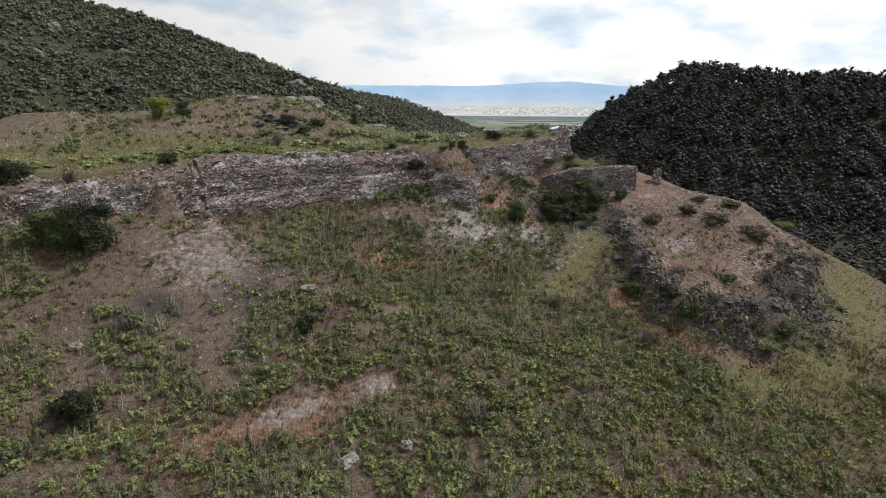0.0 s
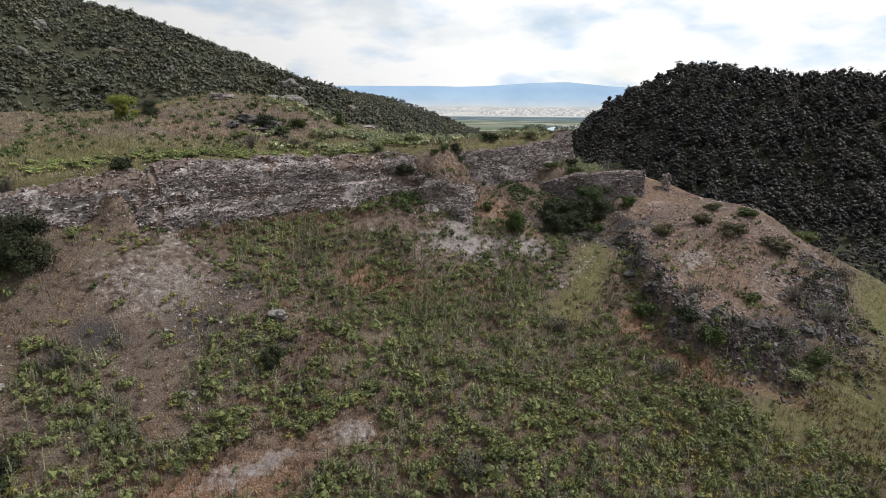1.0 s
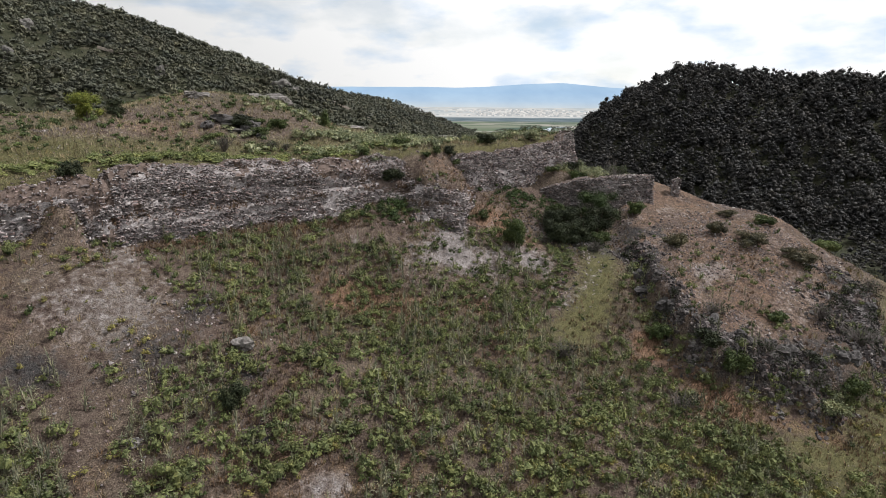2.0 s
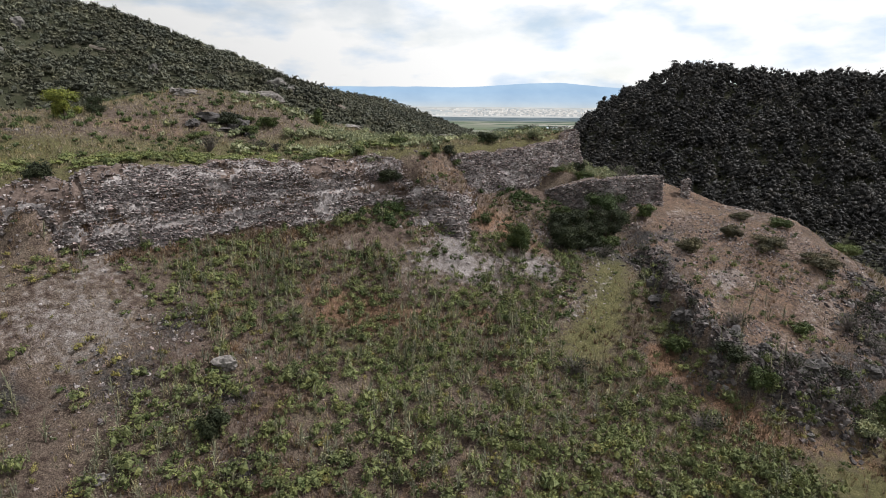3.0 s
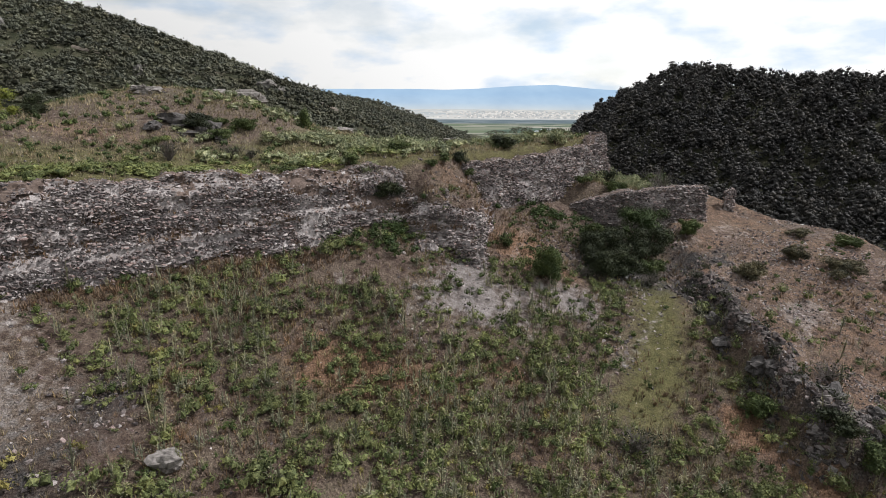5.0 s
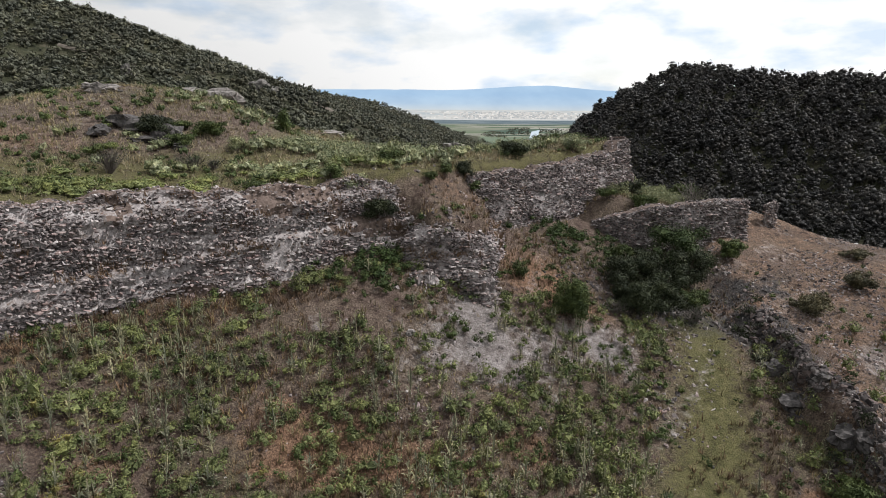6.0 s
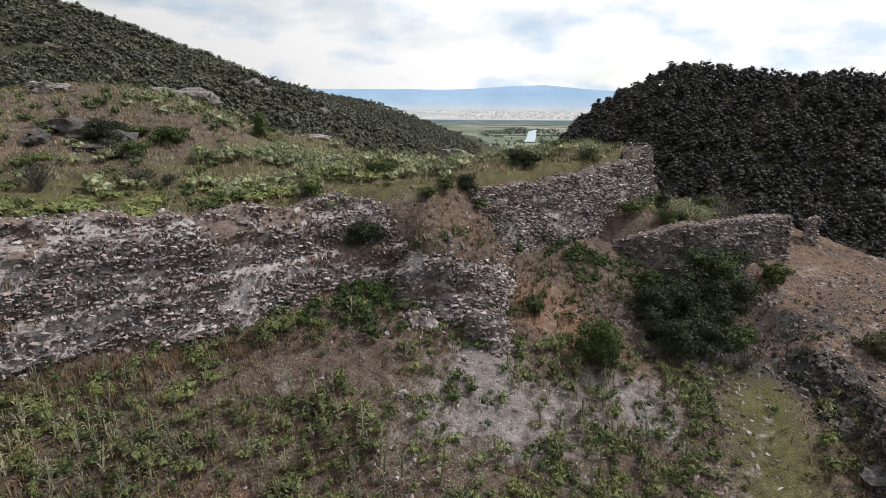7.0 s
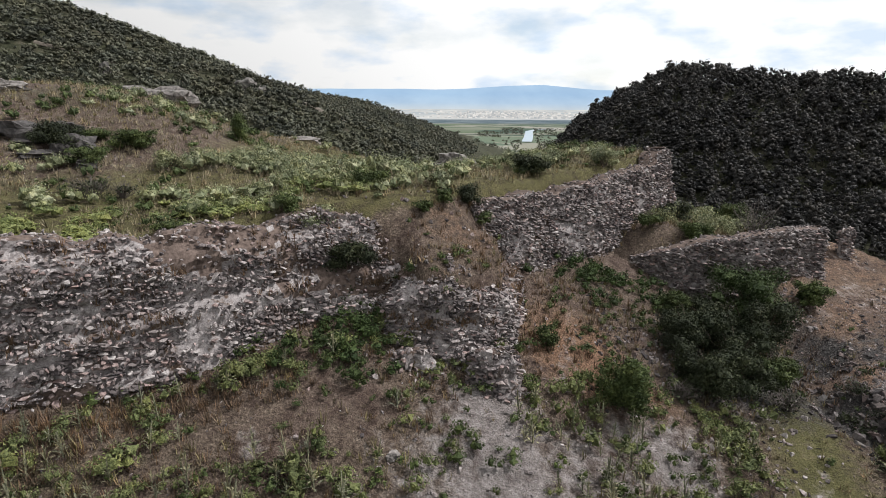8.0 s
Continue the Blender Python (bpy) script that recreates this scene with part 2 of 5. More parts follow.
def value_noise(x, y):
    i, j = np.floor(x).astype(int), np.floor(y).astype(int)
    u, v = smooth(x - i), smooth(y - j)
    a, b = LATTICE[i & 255, j & 255], LATTICE[(i + 1) & 255, j & 255]
    c, d = LATTICE[i & 255, (j + 1) & 255], LATTICE[(i + 1) & 255, (j + 1) & 255]
    return (a * (1 - u) + b * u) * (1 - v) + (c * (1 - u) + d * u) * v - 0.5


def fbm(x, y, octaves=4, gain=0.5):
    total, amp = 0.0, 1.0
    for k in range(octaves):
        total = total + amp * value_noise(x * 2 ** k + 17.3 * k, y * 2 ** k + 5.1 * k)
        amp *= gain
    return total


def along(points, x, y):
    """Nearest point of a line of points: signed distance (left of its run: positive), the share of the way at each corner, and the corner's index."""
    x, y = np.asarray(x, float), np.asarray(y, float)
    best, side, index, share = np.full(x.shape, 1e9), np.zeros(x.shape), np.zeros(x.shape, int), np.zeros(x.shape)
    for k in range(len(points) - 1):
        (ax, ay), (bx, by) = points[k][:2], points[k + 1][:2]
        dx, dy = bx - ax, by - ay
        u = np.clip(((x - ax) * dx + (y - ay) * dy) / (dx * dx + dy * dy), 0, 1)
        d = np.hypot(x - ax - u * dx, y - ay - u * dy)
        near = d < best - 1e-9
        turn = np.sign(dx * (y - ay) - dy * (x - ax))
        best, side = np.where(near, d, best), np.where(near, turn, side)
        index, share = np.where(near, k, index), np.where(near, u, share)
    return best * side, index, share


# the slope below the walls: swells and hollows (x, y, height), 7.5 m wide
SLOPE_SWELLS = [
    (-10, 37, 0.9), (50, 50, -1.4), (20, 15, 3.4), (13, 64, -0.1), (-40, 30, 0.9), (28, 38, -0.3), (-20, 15, 0.8),
    (0, 15, 1.6), (32, 58, 0.5), (10, 44, -0.7), (-2, 55, 0.7), (40, 30, 2.9), (-21, 28, -1.0), (-14, 50, 0.3),
    (-22, 40, 1.4), (8, 32, 0.5), (-2, 26, -0.4), (24, 67, -1.0), (44, 59, -1.3), (20, 46, 0.5), (9, 54, -0.6),
    (-4, 45, -0.9), (16, 37, -0.1), (-30, 36, 1.4), (1, 37, -0.2), (20, 60, -0.9), (31, 69, -0.6), (27, 74, -1.4), (14, 66, -1.0),
]
# the terrace above the walls, with its knoll: 9 m wide
TERRACE_SWELLS = [
    (-16, 58, -0.9), (-60, 60, -5.7), (-18, 95, -3.2), (14, 72, 1.3), (-30, 42, -1.7), (-30, 80, 1.1), (-8, 79, -2.6),
    (-32, 60, 0.5), (-45, 48, -2.3), (2, 62, 0.8), (-45, 60, -2.0), (2, 85, -2.9), (-17, 73, 1.5), (-21, 49, 0.1),
    (-22, 84, 0.6), (-26, 72, 1.3), (-6, 86, 0.1), (8, 84, 1.3), (-12, 86, 0.2), (0, 82, 0.6), (-56, 67, 1.2), (-44, 74, -1.0),
]
# the line of the old walls, along their heads, and the bank behind the eastern wall
WALL_LINE = [(-90, 10), (-60, 26), (-45, 34), (-30, 41.2), (-24.4, 44.6), (-21.2, 46.6), (-10.8, 53.6), (-6.4, 56.8), (-3.4, 58.2), (0.2, 59.9), (2.8, 62.8), (14.7, 73.2), (15.8, 78), (20, 100), (30, 140)]
BANK_LINE = [(8.0, 66.6), (12.4, 66.0), (16.0, 66.2), (23.7, 68.6), (24.3, 72), (23, 90), (22, 120)]
# the brow of the castle hill, past which the land drops into the valleys
BROW = [(80, -200), (75, 20), (58, 45), (44, 59.5), (31, 67.5), (27.6, 71), (25, 72), (21, 75), (17, 79), (8, 82), (-2, 82), (-10, 85), (-20, 88), (-30, 85), (-38, 78), (-45, 70), (-58, 63), (-80, 52), (-115, 25), (-130, -200)]
# ridges: plan and crest height
WEST_RIDGE = [(-760, 60, 175), (-420, 300, 122), (-236, 396, 70), (-192, 500, 42), (-168, 700, 37), (-150, 890, 28), (-60, 1080, -4), (20, 1190, -32), (90, 1260, -52)]
EAST_RIDGE = [(96, 560, -42), (122, 545, -8), (143, 530, 11), (166, 515, 25), (187, 507, 39), (256, 440, 28), (330, 380, 26), (480, 290, 52), (900, 150, 90)]
VALLEY = -51.0


def depth_in(ring, x, y):
    """Distance to a closed line: positive inside it, negative outside."""
    d, _, _ = along(ring, x, y)
    within = np.zeros(np.shape(d), bool)
    for (ax, ay), (bx, by) in zip(ring[:-1], ring[1:]):
        if ay != by:
            within ^= ((ay > y) != (by > y)) & (x < ax + (bx - ax) * (y - ay) / (by - ay))
    return np.where(within, np.abs(d), -np.abs(d))


# the foot of the rocky mound below the eastern wall
MOUND_FOOT = [(18.0, 72), (17.2, 60), (16.7, 52.4), (16.5, 49.8), (17.1, 46.5), (17.7, 43.6), (18.6, 41.7), (20.4, 40.9), (24, 40.4), (28.3, 40.9), (32.2, 43.4), (34.8, 46.6), (38.2, 52.2), (40.2, 59), (39, 68), (31, 76), (21, 75.5), (18.0, 72)]


def mound_depth(x, y):
    """How far inside the mound's foot a place lies, along an uneven outline."""
    return depth_in(MOUND_FOOT, x, y) + 1.5 * fbm(x * 0.35, y * 0.35, 3)


def mound_cover(x, y):
    """The mound: 1 on it, 0 off it, with a steep rim below and a soft back."""
    return smooth(mound_depth(x, y) / (1.4 + 1.6 * smooth((y - 53) / 9.0)))


def rim_cover(x, y):
    """The broken rock round the mound's lower rim."""
    broad = 1.25 + 0.9 * smooth((x - 20) / 8.0)
    return np.exp(-((mound_depth(x, y) - broad) / broad) ** 2) * smooth((60 - y) / 9.0)


def slope_z(x, y):
    z = -16.05 - 0.170 * x + 0.364 * y
    for cx, cy, h in SLOPE_SWELLS:
        z = z + h * np.exp(-((x - cx) ** 2 + (y - cy) ** 2) / 7.5 ** 2)
    return z + 1.34 * mound_cover(x, y) + 0.75 * np.exp(-((mound_depth(x, y) - 1.9) / 1.4) ** 2) * smooth((56 - y) / 6.0)


def terrace_z(x, y):
    z = 4.33 - 0.083 * x + 0.077 * y
    for cx, cy, h in TERRACE_SWELLS:
        z = z + h * np.exp(-((x - cx) ** 2 + (y - cy) ** 2) / 9.0 ** 2)
    return z


def ridge_z(line, x, y, steep, slack):
    d, k, u = along(line, x, y)
    h = np.array([p[2] for p in line], float)
    crest = h[k] * (1 - u) + h[k + 1] * u
    return crest - steep * (np.sqrt(d * d + slack * slack) - slack)


def far_z(x, y):
    rough = 9 * fbm(x / 70, y / 70, 4)
    w = ridge_z(WEST_RIDGE, x, y, 0.34, 25) + rough
    e = ridge_z(EAST_RIDGE, x, y, 0.62, 18) + 0.7 * rough
    top = np.maximum(w, e)
    # soft foot
    k = 9.0
    return VALLEY + k * np.log1p(np.exp(np.clip((top - VALLEY) / k, -40, 40))) - k * np.log(2) * np.exp(-np.abs(top - VALLEY) / k) * 0.0


# the stump of the pier, filled with earth
PIER_PLAN = [(-4.2, 60.5), (-3.4, 58.6), (-1.9, 57.6), (-1.8, 56.0), (-1.1, 55.2), (0.6, 54.9), (1.8, 55.4), (2.9, 56.6), (3.4, 58.3), (3.4, 61.0), (-4.2, 60.5)]


def ground_z(x, y):
    x, y = np.asarray(x, float), np.asarray(y, float)
    low = slope_z(x, y)
    bank, _, _ = along(BANK_LINE, x, y)
    low = low + (7.1 - 0.20 * np.clip(x - 12.5, 0, 12) - low) * smooth((bank + 0.3) / 1.3) * smooth((x - 9.0) / 4.0)
    head, _, _ = along(WALL_LINE, x, y)
    # earth slumped over the pier and over the western wall
    apron = 4.2 * np.exp(-((x - 0.8) ** 2 + (y - 58.0) ** 2) / 3.6 ** 2) + 5.0 * np.exp(-((0.86 * (x + 23.6) + 0.51 * (y - 42.8)) / 1.9) ** 2 - ((0.51 * (x + 23.6) - 0.86 * (y - 42.8)) / 4.0) ** 2)
    z = low + (terrace_z(x, y) - low) * smooth((head + 0.5 + apron) / (1.3 + apron))
    inside = depth_in(PIER_PLAN, x, y)
    z = z + (np.maximum(z, 7.75 - 0.36 * x + 0.34 * (y - 57)) - z) * smooth((inside - 0.25) / 0.7)
    z = z + 0.35 * fbm(x / 5.0, y / 5.0, 4) + 0.10 * fbm(x * 0.9, y * 0.9, 3)
    off, _, _ = along(BROW, x, y)
    # BROW runs so that its left side is the castle hill
    drop = np.maximum(0, -off)
    fall = z - 0.75 * np.maximum(0, drop - 1.5) - 0.02 * np.minimum(drop, 3) ** 2
    far = far_z(x, y)
    w = smooth(drop / 120.0)
    return np.where(drop <= 0, z, np.maximum(fall, far) * (1 - w) + far * w)


# ---- mesh helpers ----
def mesh_of(name, verts, faces, material, flat=True):
    """A mesh from arrays; faces all have the same number of corners."""
    verts, faces = np.asarray(verts, np.float32), np.asarray(faces, np.int32)
    me = bpy.data.meshes.new(name)
    me.vertices.add(len(verts))
    me.vertices.foreach_set("co", verts.ravel())
    k = faces.shape[1]
    me.loops.add(faces.size)
    me.loops.foreach_set("vertex_index", faces.ravel())
    me.polygons.add(len(faces))
    me.polygons.foreach_set("loop_start", np.arange(0, faces.size, k, dtype=np.int32))
    me.polygons.foreach_set("use_smooth", np.full(len(faces), not flat))
    me.materials.append(material)
    me.update(calc_edges=True)
    return me


def part(name, me, parent, label=""):
    ob = new(name, me)
    ob.parent = parent
    return tagged(ob, label)


def base_empty(name, x, y, z):
    ob = new(name)
    ob.empty_display_size = 0.2
    ob.location = (x, y, z)
    return ob


RNG = np.random.RandomState(5)


def rotations(yaw, tilt, lean):
    """Rotation matrices: a turn about z after a tilt towards the direction lean."""
    cz, sz, ct, st, cl, sl = np.cos(yaw), np.sin(yaw), np.cos(tilt), np.sin(tilt), np.cos(lean), np.sin(lean)
    o, i = np.zeros_like(yaw), np.ones_like(yaw)
    rz = np.stack([np.stack([cz, -sz, o], -1), np.stack([sz, cz, o], -1), np.stack([o, o, i], -1)], -2)
    rx = np.stack([np.stack([i, o, o], -1), np.stack([o, ct, -st], -1), np.stack([o, st, ct], -1)], -2)
    rl = np.stack([np.stack([cl, -sl, o], -1), np.stack([sl, cl, o], -1), np.stack([o, o, i], -1)], -2)
    return rl @ rx @ np.swapaxes(rl, -1, -2) @ rz


def scattered(templates, places, scales, rot):
    """One set of arrays with a template mesh laid down at every place."""
    verts, faces, start = [], [], 0
    pick = RNG.randint(0, len(templates), len(places))
    for k, (v, f) in enumerate(templates):
        at = np.where(pick == k)[0]
        if not len(at):
            continue
        pts = v[None] * scales[at][:, None, :]
        pts = np.einsum("nij,nvj->nvi", rot[at], pts) + places[at][:, None, :]
        verts.append(pts.reshape(-1, 3))
        faces.append((f[None] + (np.arange(len(at)) * len(v))[:, None, None] + start).reshape(-1, f.shape[1]))
        start += pts.shape[0] * pts.shape[1]
    return np.concatenate(verts), np.concatenate(faces)


def leaf_cloud(centres, size, spread=0.5, out=None, loose=0.45):
    """Pointed leaves, one at each centre, turned at random or lying roughly square to the way out."""
    n = len(centres)
    d = RNG.normal(size=(n, 3)); d[:, 2] *= 0.6
    way = RNG.normal(size=(n, 3)) if out is None else out + RNG.normal(size=(n, 3)) * loose
    if out is not None:
        d = np.cross(way, RNG.normal(size=(n, 3)))
    d /= np.linalg.norm(d, axis=1, keepdims=True)
    e = np.cross(d, way)
    e /= np.linalg.norm(e, axis=1, keepdims=True)
    s = size * RNG.uniform(1 - spread, 1 + spread, (n, 1))
    v = np.stack([centres - d * s + e * s * 0.5, centres - d * s * 0.4 - e * s * 0.6, centres + d * s * 1.1], 1)
    return v.reshape(-1, 3), np.arange(3 * n).reshape(n, 3)


def split(mesh):
    """Quads into triangles."""
    v, f = mesh
    return v, np.concatenate([f[:, (0, 1, 2)], f[:, (0, 2, 3)]])


def lobes(n, w, h, count, low=0.25):
    """Points in the skins of several overlapping lobes, for an uneven crown w wide and h high."""
    c = np.column_stack([RNG.uniform(-0.38, 0.38, (count, 2)) * w, RNG.uniform(low + 0.08, 0.75, count) * h])
    c[0] = (0, 0, 0.62 * h)
    r = RNG.uniform(0.62, 1.15, count) / (1.0 + 0.75 * math.sqrt(count))
    k = RNG.randint(0, count, n)
    d = RNG.normal(size=(n, 3))
    d /= np.linalg.norm(d, axis=1, keepdims=True)
    p = c[k] + d * (r[k] * RNG.uniform(0.55, 1.08, n))[:, None] * np.array([w, w, h * 0.85])
    loose = RNG.rand(n) < 0.16
    p[loose] = (p[loose] - (0, 0, 0.45 * h)) * RNG.uniform(1.0, 1.28, (loose.sum(), 1)) + (0, 0, 0.45 * h)
    p[:, 2] = np.clip(p[:, 2], 0.03 * h, None)
    return p, d, c, r[:, None] * np.array([w, w, h * 0.85])


def crown(n, w, h, count, low, size, core=0.0):
    """Leaves on overlapping lobes, over the dense inner growth when core is given."""
    p, d, c, r = lobes(n, w, h, count, low)
    leaves = leaf_cloud(p, size, out=d, loose=0.6)
    return joined([knobs(c, r * core, OCTA, 0.3), leaves]) if core else leaves


OCTA = (np.array([(1, 0, 0), (-1, 0, 0), (0, 1, 0), (0, -1, 0), (0, 0, 1), (0, 0, -1)], float), np.array([(0, 2, 4), (2, 1, 4), (1, 3, 4), (3, 0, 4), (2, 0, 5), (1, 2, 5), (3, 1, 5), (0, 3, 5)]))


def knobs(mids, radii, shape, rough=0.28):
    """Uneven little masses of foliage at mids."""
    pieces = []
    for c, r in zip(mids, radii):
        turn = rotations(RNG.uniform(0, 6.28, 1), RNG.uniform(0, 1.5, 1), RNG.uniform(0, 6.28, 1))[0]
        pieces.append(((shape[0] * RNG.uniform(1 - rough, 1 + rough, (len(shape[0]), 1))) @ turn.T * r + c, shape[1]))
    return joined(pieces)


def taper(points, radii, sides=5):
    """A tapered tube through points."""
    points = np.asarray(points, float)
    v, f = [], []
    for k, p in enumerate(points):
        a = np.arange(sides) * 2 * math.pi / sides
        v.append(p + np.column_stack([np.cos(a), np.sin(a), 0 * a]) * radii[k])
    for k in range(len(points) - 1):
        for j in range(sides):
            a, b = k * sides + j, k * sides + (j + 1) % sides
            f.append((a, b, b + sides, a + sides))
    return np.concatenate(v), np.array(f)


def joined(pieces):
    verts, faces, start = [], [], 0
    for v, f in pieces:
        verts.append(v); faces.append(f + start); start += len(v)
    return np.concatenate(verts), np.concatenate(faces)


def branches(w, h, count, thick):
    out = []
    for k in range(count):
        a, r = RNG.uniform(0, 6.28), RNG.uniform(0.15, 0.42) * w
        top = np.array([math.cos(a) * r, math.sin(a) * r, RNG.uniform(0.5, 0.85) * h])
        mid = top * np.array([0.35, 0.35, 0.5]) + RNG.normal(size=3) * 0.05 * w
        out.append(taper([(0, 0, -0.15), mid, top], [thick, thick * 0.65, thick * 0.2]))
    return joined(out)


# ---- ground ----
def grid_line(lo, hi, step, far_lo, far_hi, growth=1.10):
    mid = np.arange(lo, hi + 1e-6, step)
    up, s, p = [], step, hi
    while p < far_hi:
        s *= growth; p += s; up.append(p)
    down, s, p = [], step, lo
    while p > far_lo:
        s *= growth; p -= s; down.append(p)
    return np.array(down[::-1] + list(mid) + up)


def near_line(points, x, y, width):
    d, _, _ = along(points, x, y)
    return np.exp(-(d / width) ** 2)


def spot(x, y, cx, cy, rx, ry):
    return np.exp(-(((x - cx) / rx) ** 2 + ((y - cy) / ry) ** 2))


LAWN_PATH = [(15.4, 57.5), (14.0, 52.5), (12.4, 48.0), (10.6, 45.4)]
LAWN_EAST = [(24, 37.8), (29, 38.6), (34, 41.6), (38.5, 47), (42, 54), (47, 62)]
RIM_SOIL = [(15.6, 45.2), (16.6, 42.6), (18.4, 40.0), (22.0, 39.3), (26.5, 39.0)]
FOOTPATH = [(9.0, 47.4), (10.6, 48.8), (12.0, 50.3), (13.4, 52.0), (14.4, 53.4)]
DIRT_TRACK = [(-13.2, 24.2), (-11.1, 26.0), (-9.0, 27.3), (-6.5, 28.9), (-3.6, 30.9)]


def zones(x, y):
    head, _, _ = along(WALL_LINE, x, y)
    off, _, _ = along(BROW, x, y)
    low, m = head < 0, mound_cover(x, y)
    near = off > -30
    broad = fbm(x / 6.0 + 3, y / 6.0, 3)
    z = {}
    z["pale"] = np.clip((0.47 * spot(x, y, 4.2, 51.6, 5.4, 3.4) + 0.34 * spot(x, y, 9.0, 52.8, 3.4, 2.8) + 0.36 * spot(x, y, 0.6, 50.2, 3.2, 2.8) + 0.30 * spot(x, y, 0, 53.8, 3.0, 1.2)) * (0.95 + 0.9 * fbm(x / 2.2, y / 2.2, 3)) + 0.46 * spot(x, y, -18.5, 37.8, 6.0, 4.6) + 0.24 * (~low) * smooth((head - 7) / 5.0) * smooth((-6 - x) / 6.0) + 0.46 * near_line(DIRT_TRACK, x, y, 0.9) * low * (0.85 + 1.2 * fbm(x / 1.6, y / 1.6, 3)) + 0.30 * near_line(FOOTPATH, x, y, 0.5) + 0.36 * near_line([(4.9, 55.2), (5.5, 57.6), (6.2, 60.2)], x, y, 0.4) + 0.5 * spot(x, y, -5.9, 50.6, 0.8, 0.6) + 0.35 * spot(x, y, 21, 58, 4, 6) + 0.34 * m * smooth((fbm(x / 3.5 + 2, y / 3.5 + 8, 3) + 0.12) / 0.3) + 0.25 * near_line([(-24, 43.5), (-19.5, 42.6)], x, y, 1.6), 0, 0.75)
    z["lawn"] = 0.50 * (~low) * np.clip(smooth((14 - head) / 6.0) + smooth((x + 16) / 5.0) + 0.6 * smooth((-34 - x) / 6.0), 0, 1) + (0.62 * near_line(LAWN_PATH, x, y, 2.3) + 0.44 * near_line(LAWN_EAST, x, y, 2.8)) * low * (1 - 0.9 * m) * (1 - 0.6 * near_line(RIM_SOIL, x, y, 1.0)) + 0.40 * spot(x, y, -38, 52, 10, 5) + 0.3 * spot(x, y, 44, 50, 6, 8) + 0.45 * spot(x, y, 34, 32, 12, 9) * low
    z["red"] = 0.75 * spot(x, y, -4.8, 44.8, 3.6, 2.2) + 0.6 * spot(x, y, 3.4, 46.4, 1.8, 1.4) + 0.5 * spot(x, y, -11.5, 41.5, 1.6, 2.2) + 0.80 * spot(x, y, 5.7, 57.2, 2.6, 3.2) + 0.50 * near_line(RIM_SOIL, x, y, 1.2) * (1 - m) + 0.42 * m + 0.40 * spot(x, y, 0.5, 59.0, 2.6, 2.0) + 0.45 * spot(x, y, 8.6, 55.2, 1.8, 1.6) + 0.5 * spot(x, y, 17.0, 58.5, 2.2, 2.0) + 0.42 * spot(x, y, -27, 60, 8, 4) + 0.35 * spot(x, y, -25, 47, 4, 2) + 0.30 * spot(x, y, -9, 55.3, 3, 1)
    z["red"] = z["red"] + 0.40 * near_line(DIRT_TRACK, x, y, 2.2) * low + 0.35 * spot(x, y, -7.6, 26.4, 3.0, 1.6) + 0.12 * spot(x, y, -21.5, 60, 5, 3)
    z["red"] = z["red"] + 0.34 * low * (y < 47) * (1 - m) * smooth((fbm(x / 3.2 + 9, y / 3.2, 3) - 0.08) / 0.15)
    z["gravel"] = np.clip(0.48 * spot(x, y, -13.6, 39.6, 1.8, 1.8) + 0.46 * spot(x, y, -15.0, 35.6, 2.6, 2.4) + 0.5 * spot(x, y, -9.7, 35.6, 1.6, 1.4) + 0.6 * spot(x, y, -20.3, 33.6, 2.2, 1.2) + 0.6 * spot(x, y, -20.3, 23.2, 2.0, 1.0) + 0.55 * spot(x, y, -8.0, 31.9, 1.6, 1.0) + 0.65 * spot(x, y, 13.0, 58.0, 4.2, 3.0) + 0.6 * spot(x, y, 18.2, 56.2, 1.8, 1.6) + 0.55 * spot(x, y, 19.0, 60.5, 3.0, 1.6) + rim_cover(x, y) * np.clip(0.42 + 1.1 * fbm(x * 0.4 + 5, y * 0.4, 3), 0, 0.8) + 0.3 * m * (fbm(x * 0.5 + 8, y * 0.5, 3) > 0.12), 0, 1)
    z["green"] = np.where(low, 0.34 * (1 - m) * smooth((54 - y) / 6.0) * (1 - spot(x, y, -18.5, 38, 6.5, 5)), 0.24) * 0.75 + 0.40 * broad
    z["wood"] = smooth((-off - 8) / 30.0) * smooth((far_z(x, y) - VALLEY + 2) / 8.0 + (np.hypot(x, y) < 600))
    z["plain"] = smooth((np.hypot(x, y) - 650) / 150.0) * (far_z(x, y) < VALLEY + 7.5)
    for k in ("pale", "lawn", "red", "green", "gravel"):
        z[k] = np.clip(z[k], 0, 1) * near
    return z


GX = grid_line(-44, 46, 0.47, -4200, 4200, 1.12)
GY = grid_line(18, 90, 0.47, -1500, 4850, 1.12)


def build_ground():
    gx, gy = np.meshgrid(GX, GY)
    gz = ground_z(gx, gy)
    nx, ny = len(GX), len(GY)
    i = (np.arange(ny - 1)[:, None] * nx + np.arange(nx - 1)[None]).ravel()
    faces = np.column_stack([i, i + 1, i + nx + 1, i + nx])
    me = mesh_of("ground", np.column_stack([gx.ravel(), gy.ravel(), gz.ravel()]), faces, MAT["ground"], flat=False)
    for key, val in zones(gx, gy).items():
        a = me.attributes.new(key, "FLOAT", "POINT")
        a.data.foreach_set("value", np.asarray(val, np.float32).ravel())
    return tagged(new("ground", me), "hillside of brown soil, dry grass and pale scree", "ground", kind="structure")


ground = build_ground()

# ---- ruined walls ----


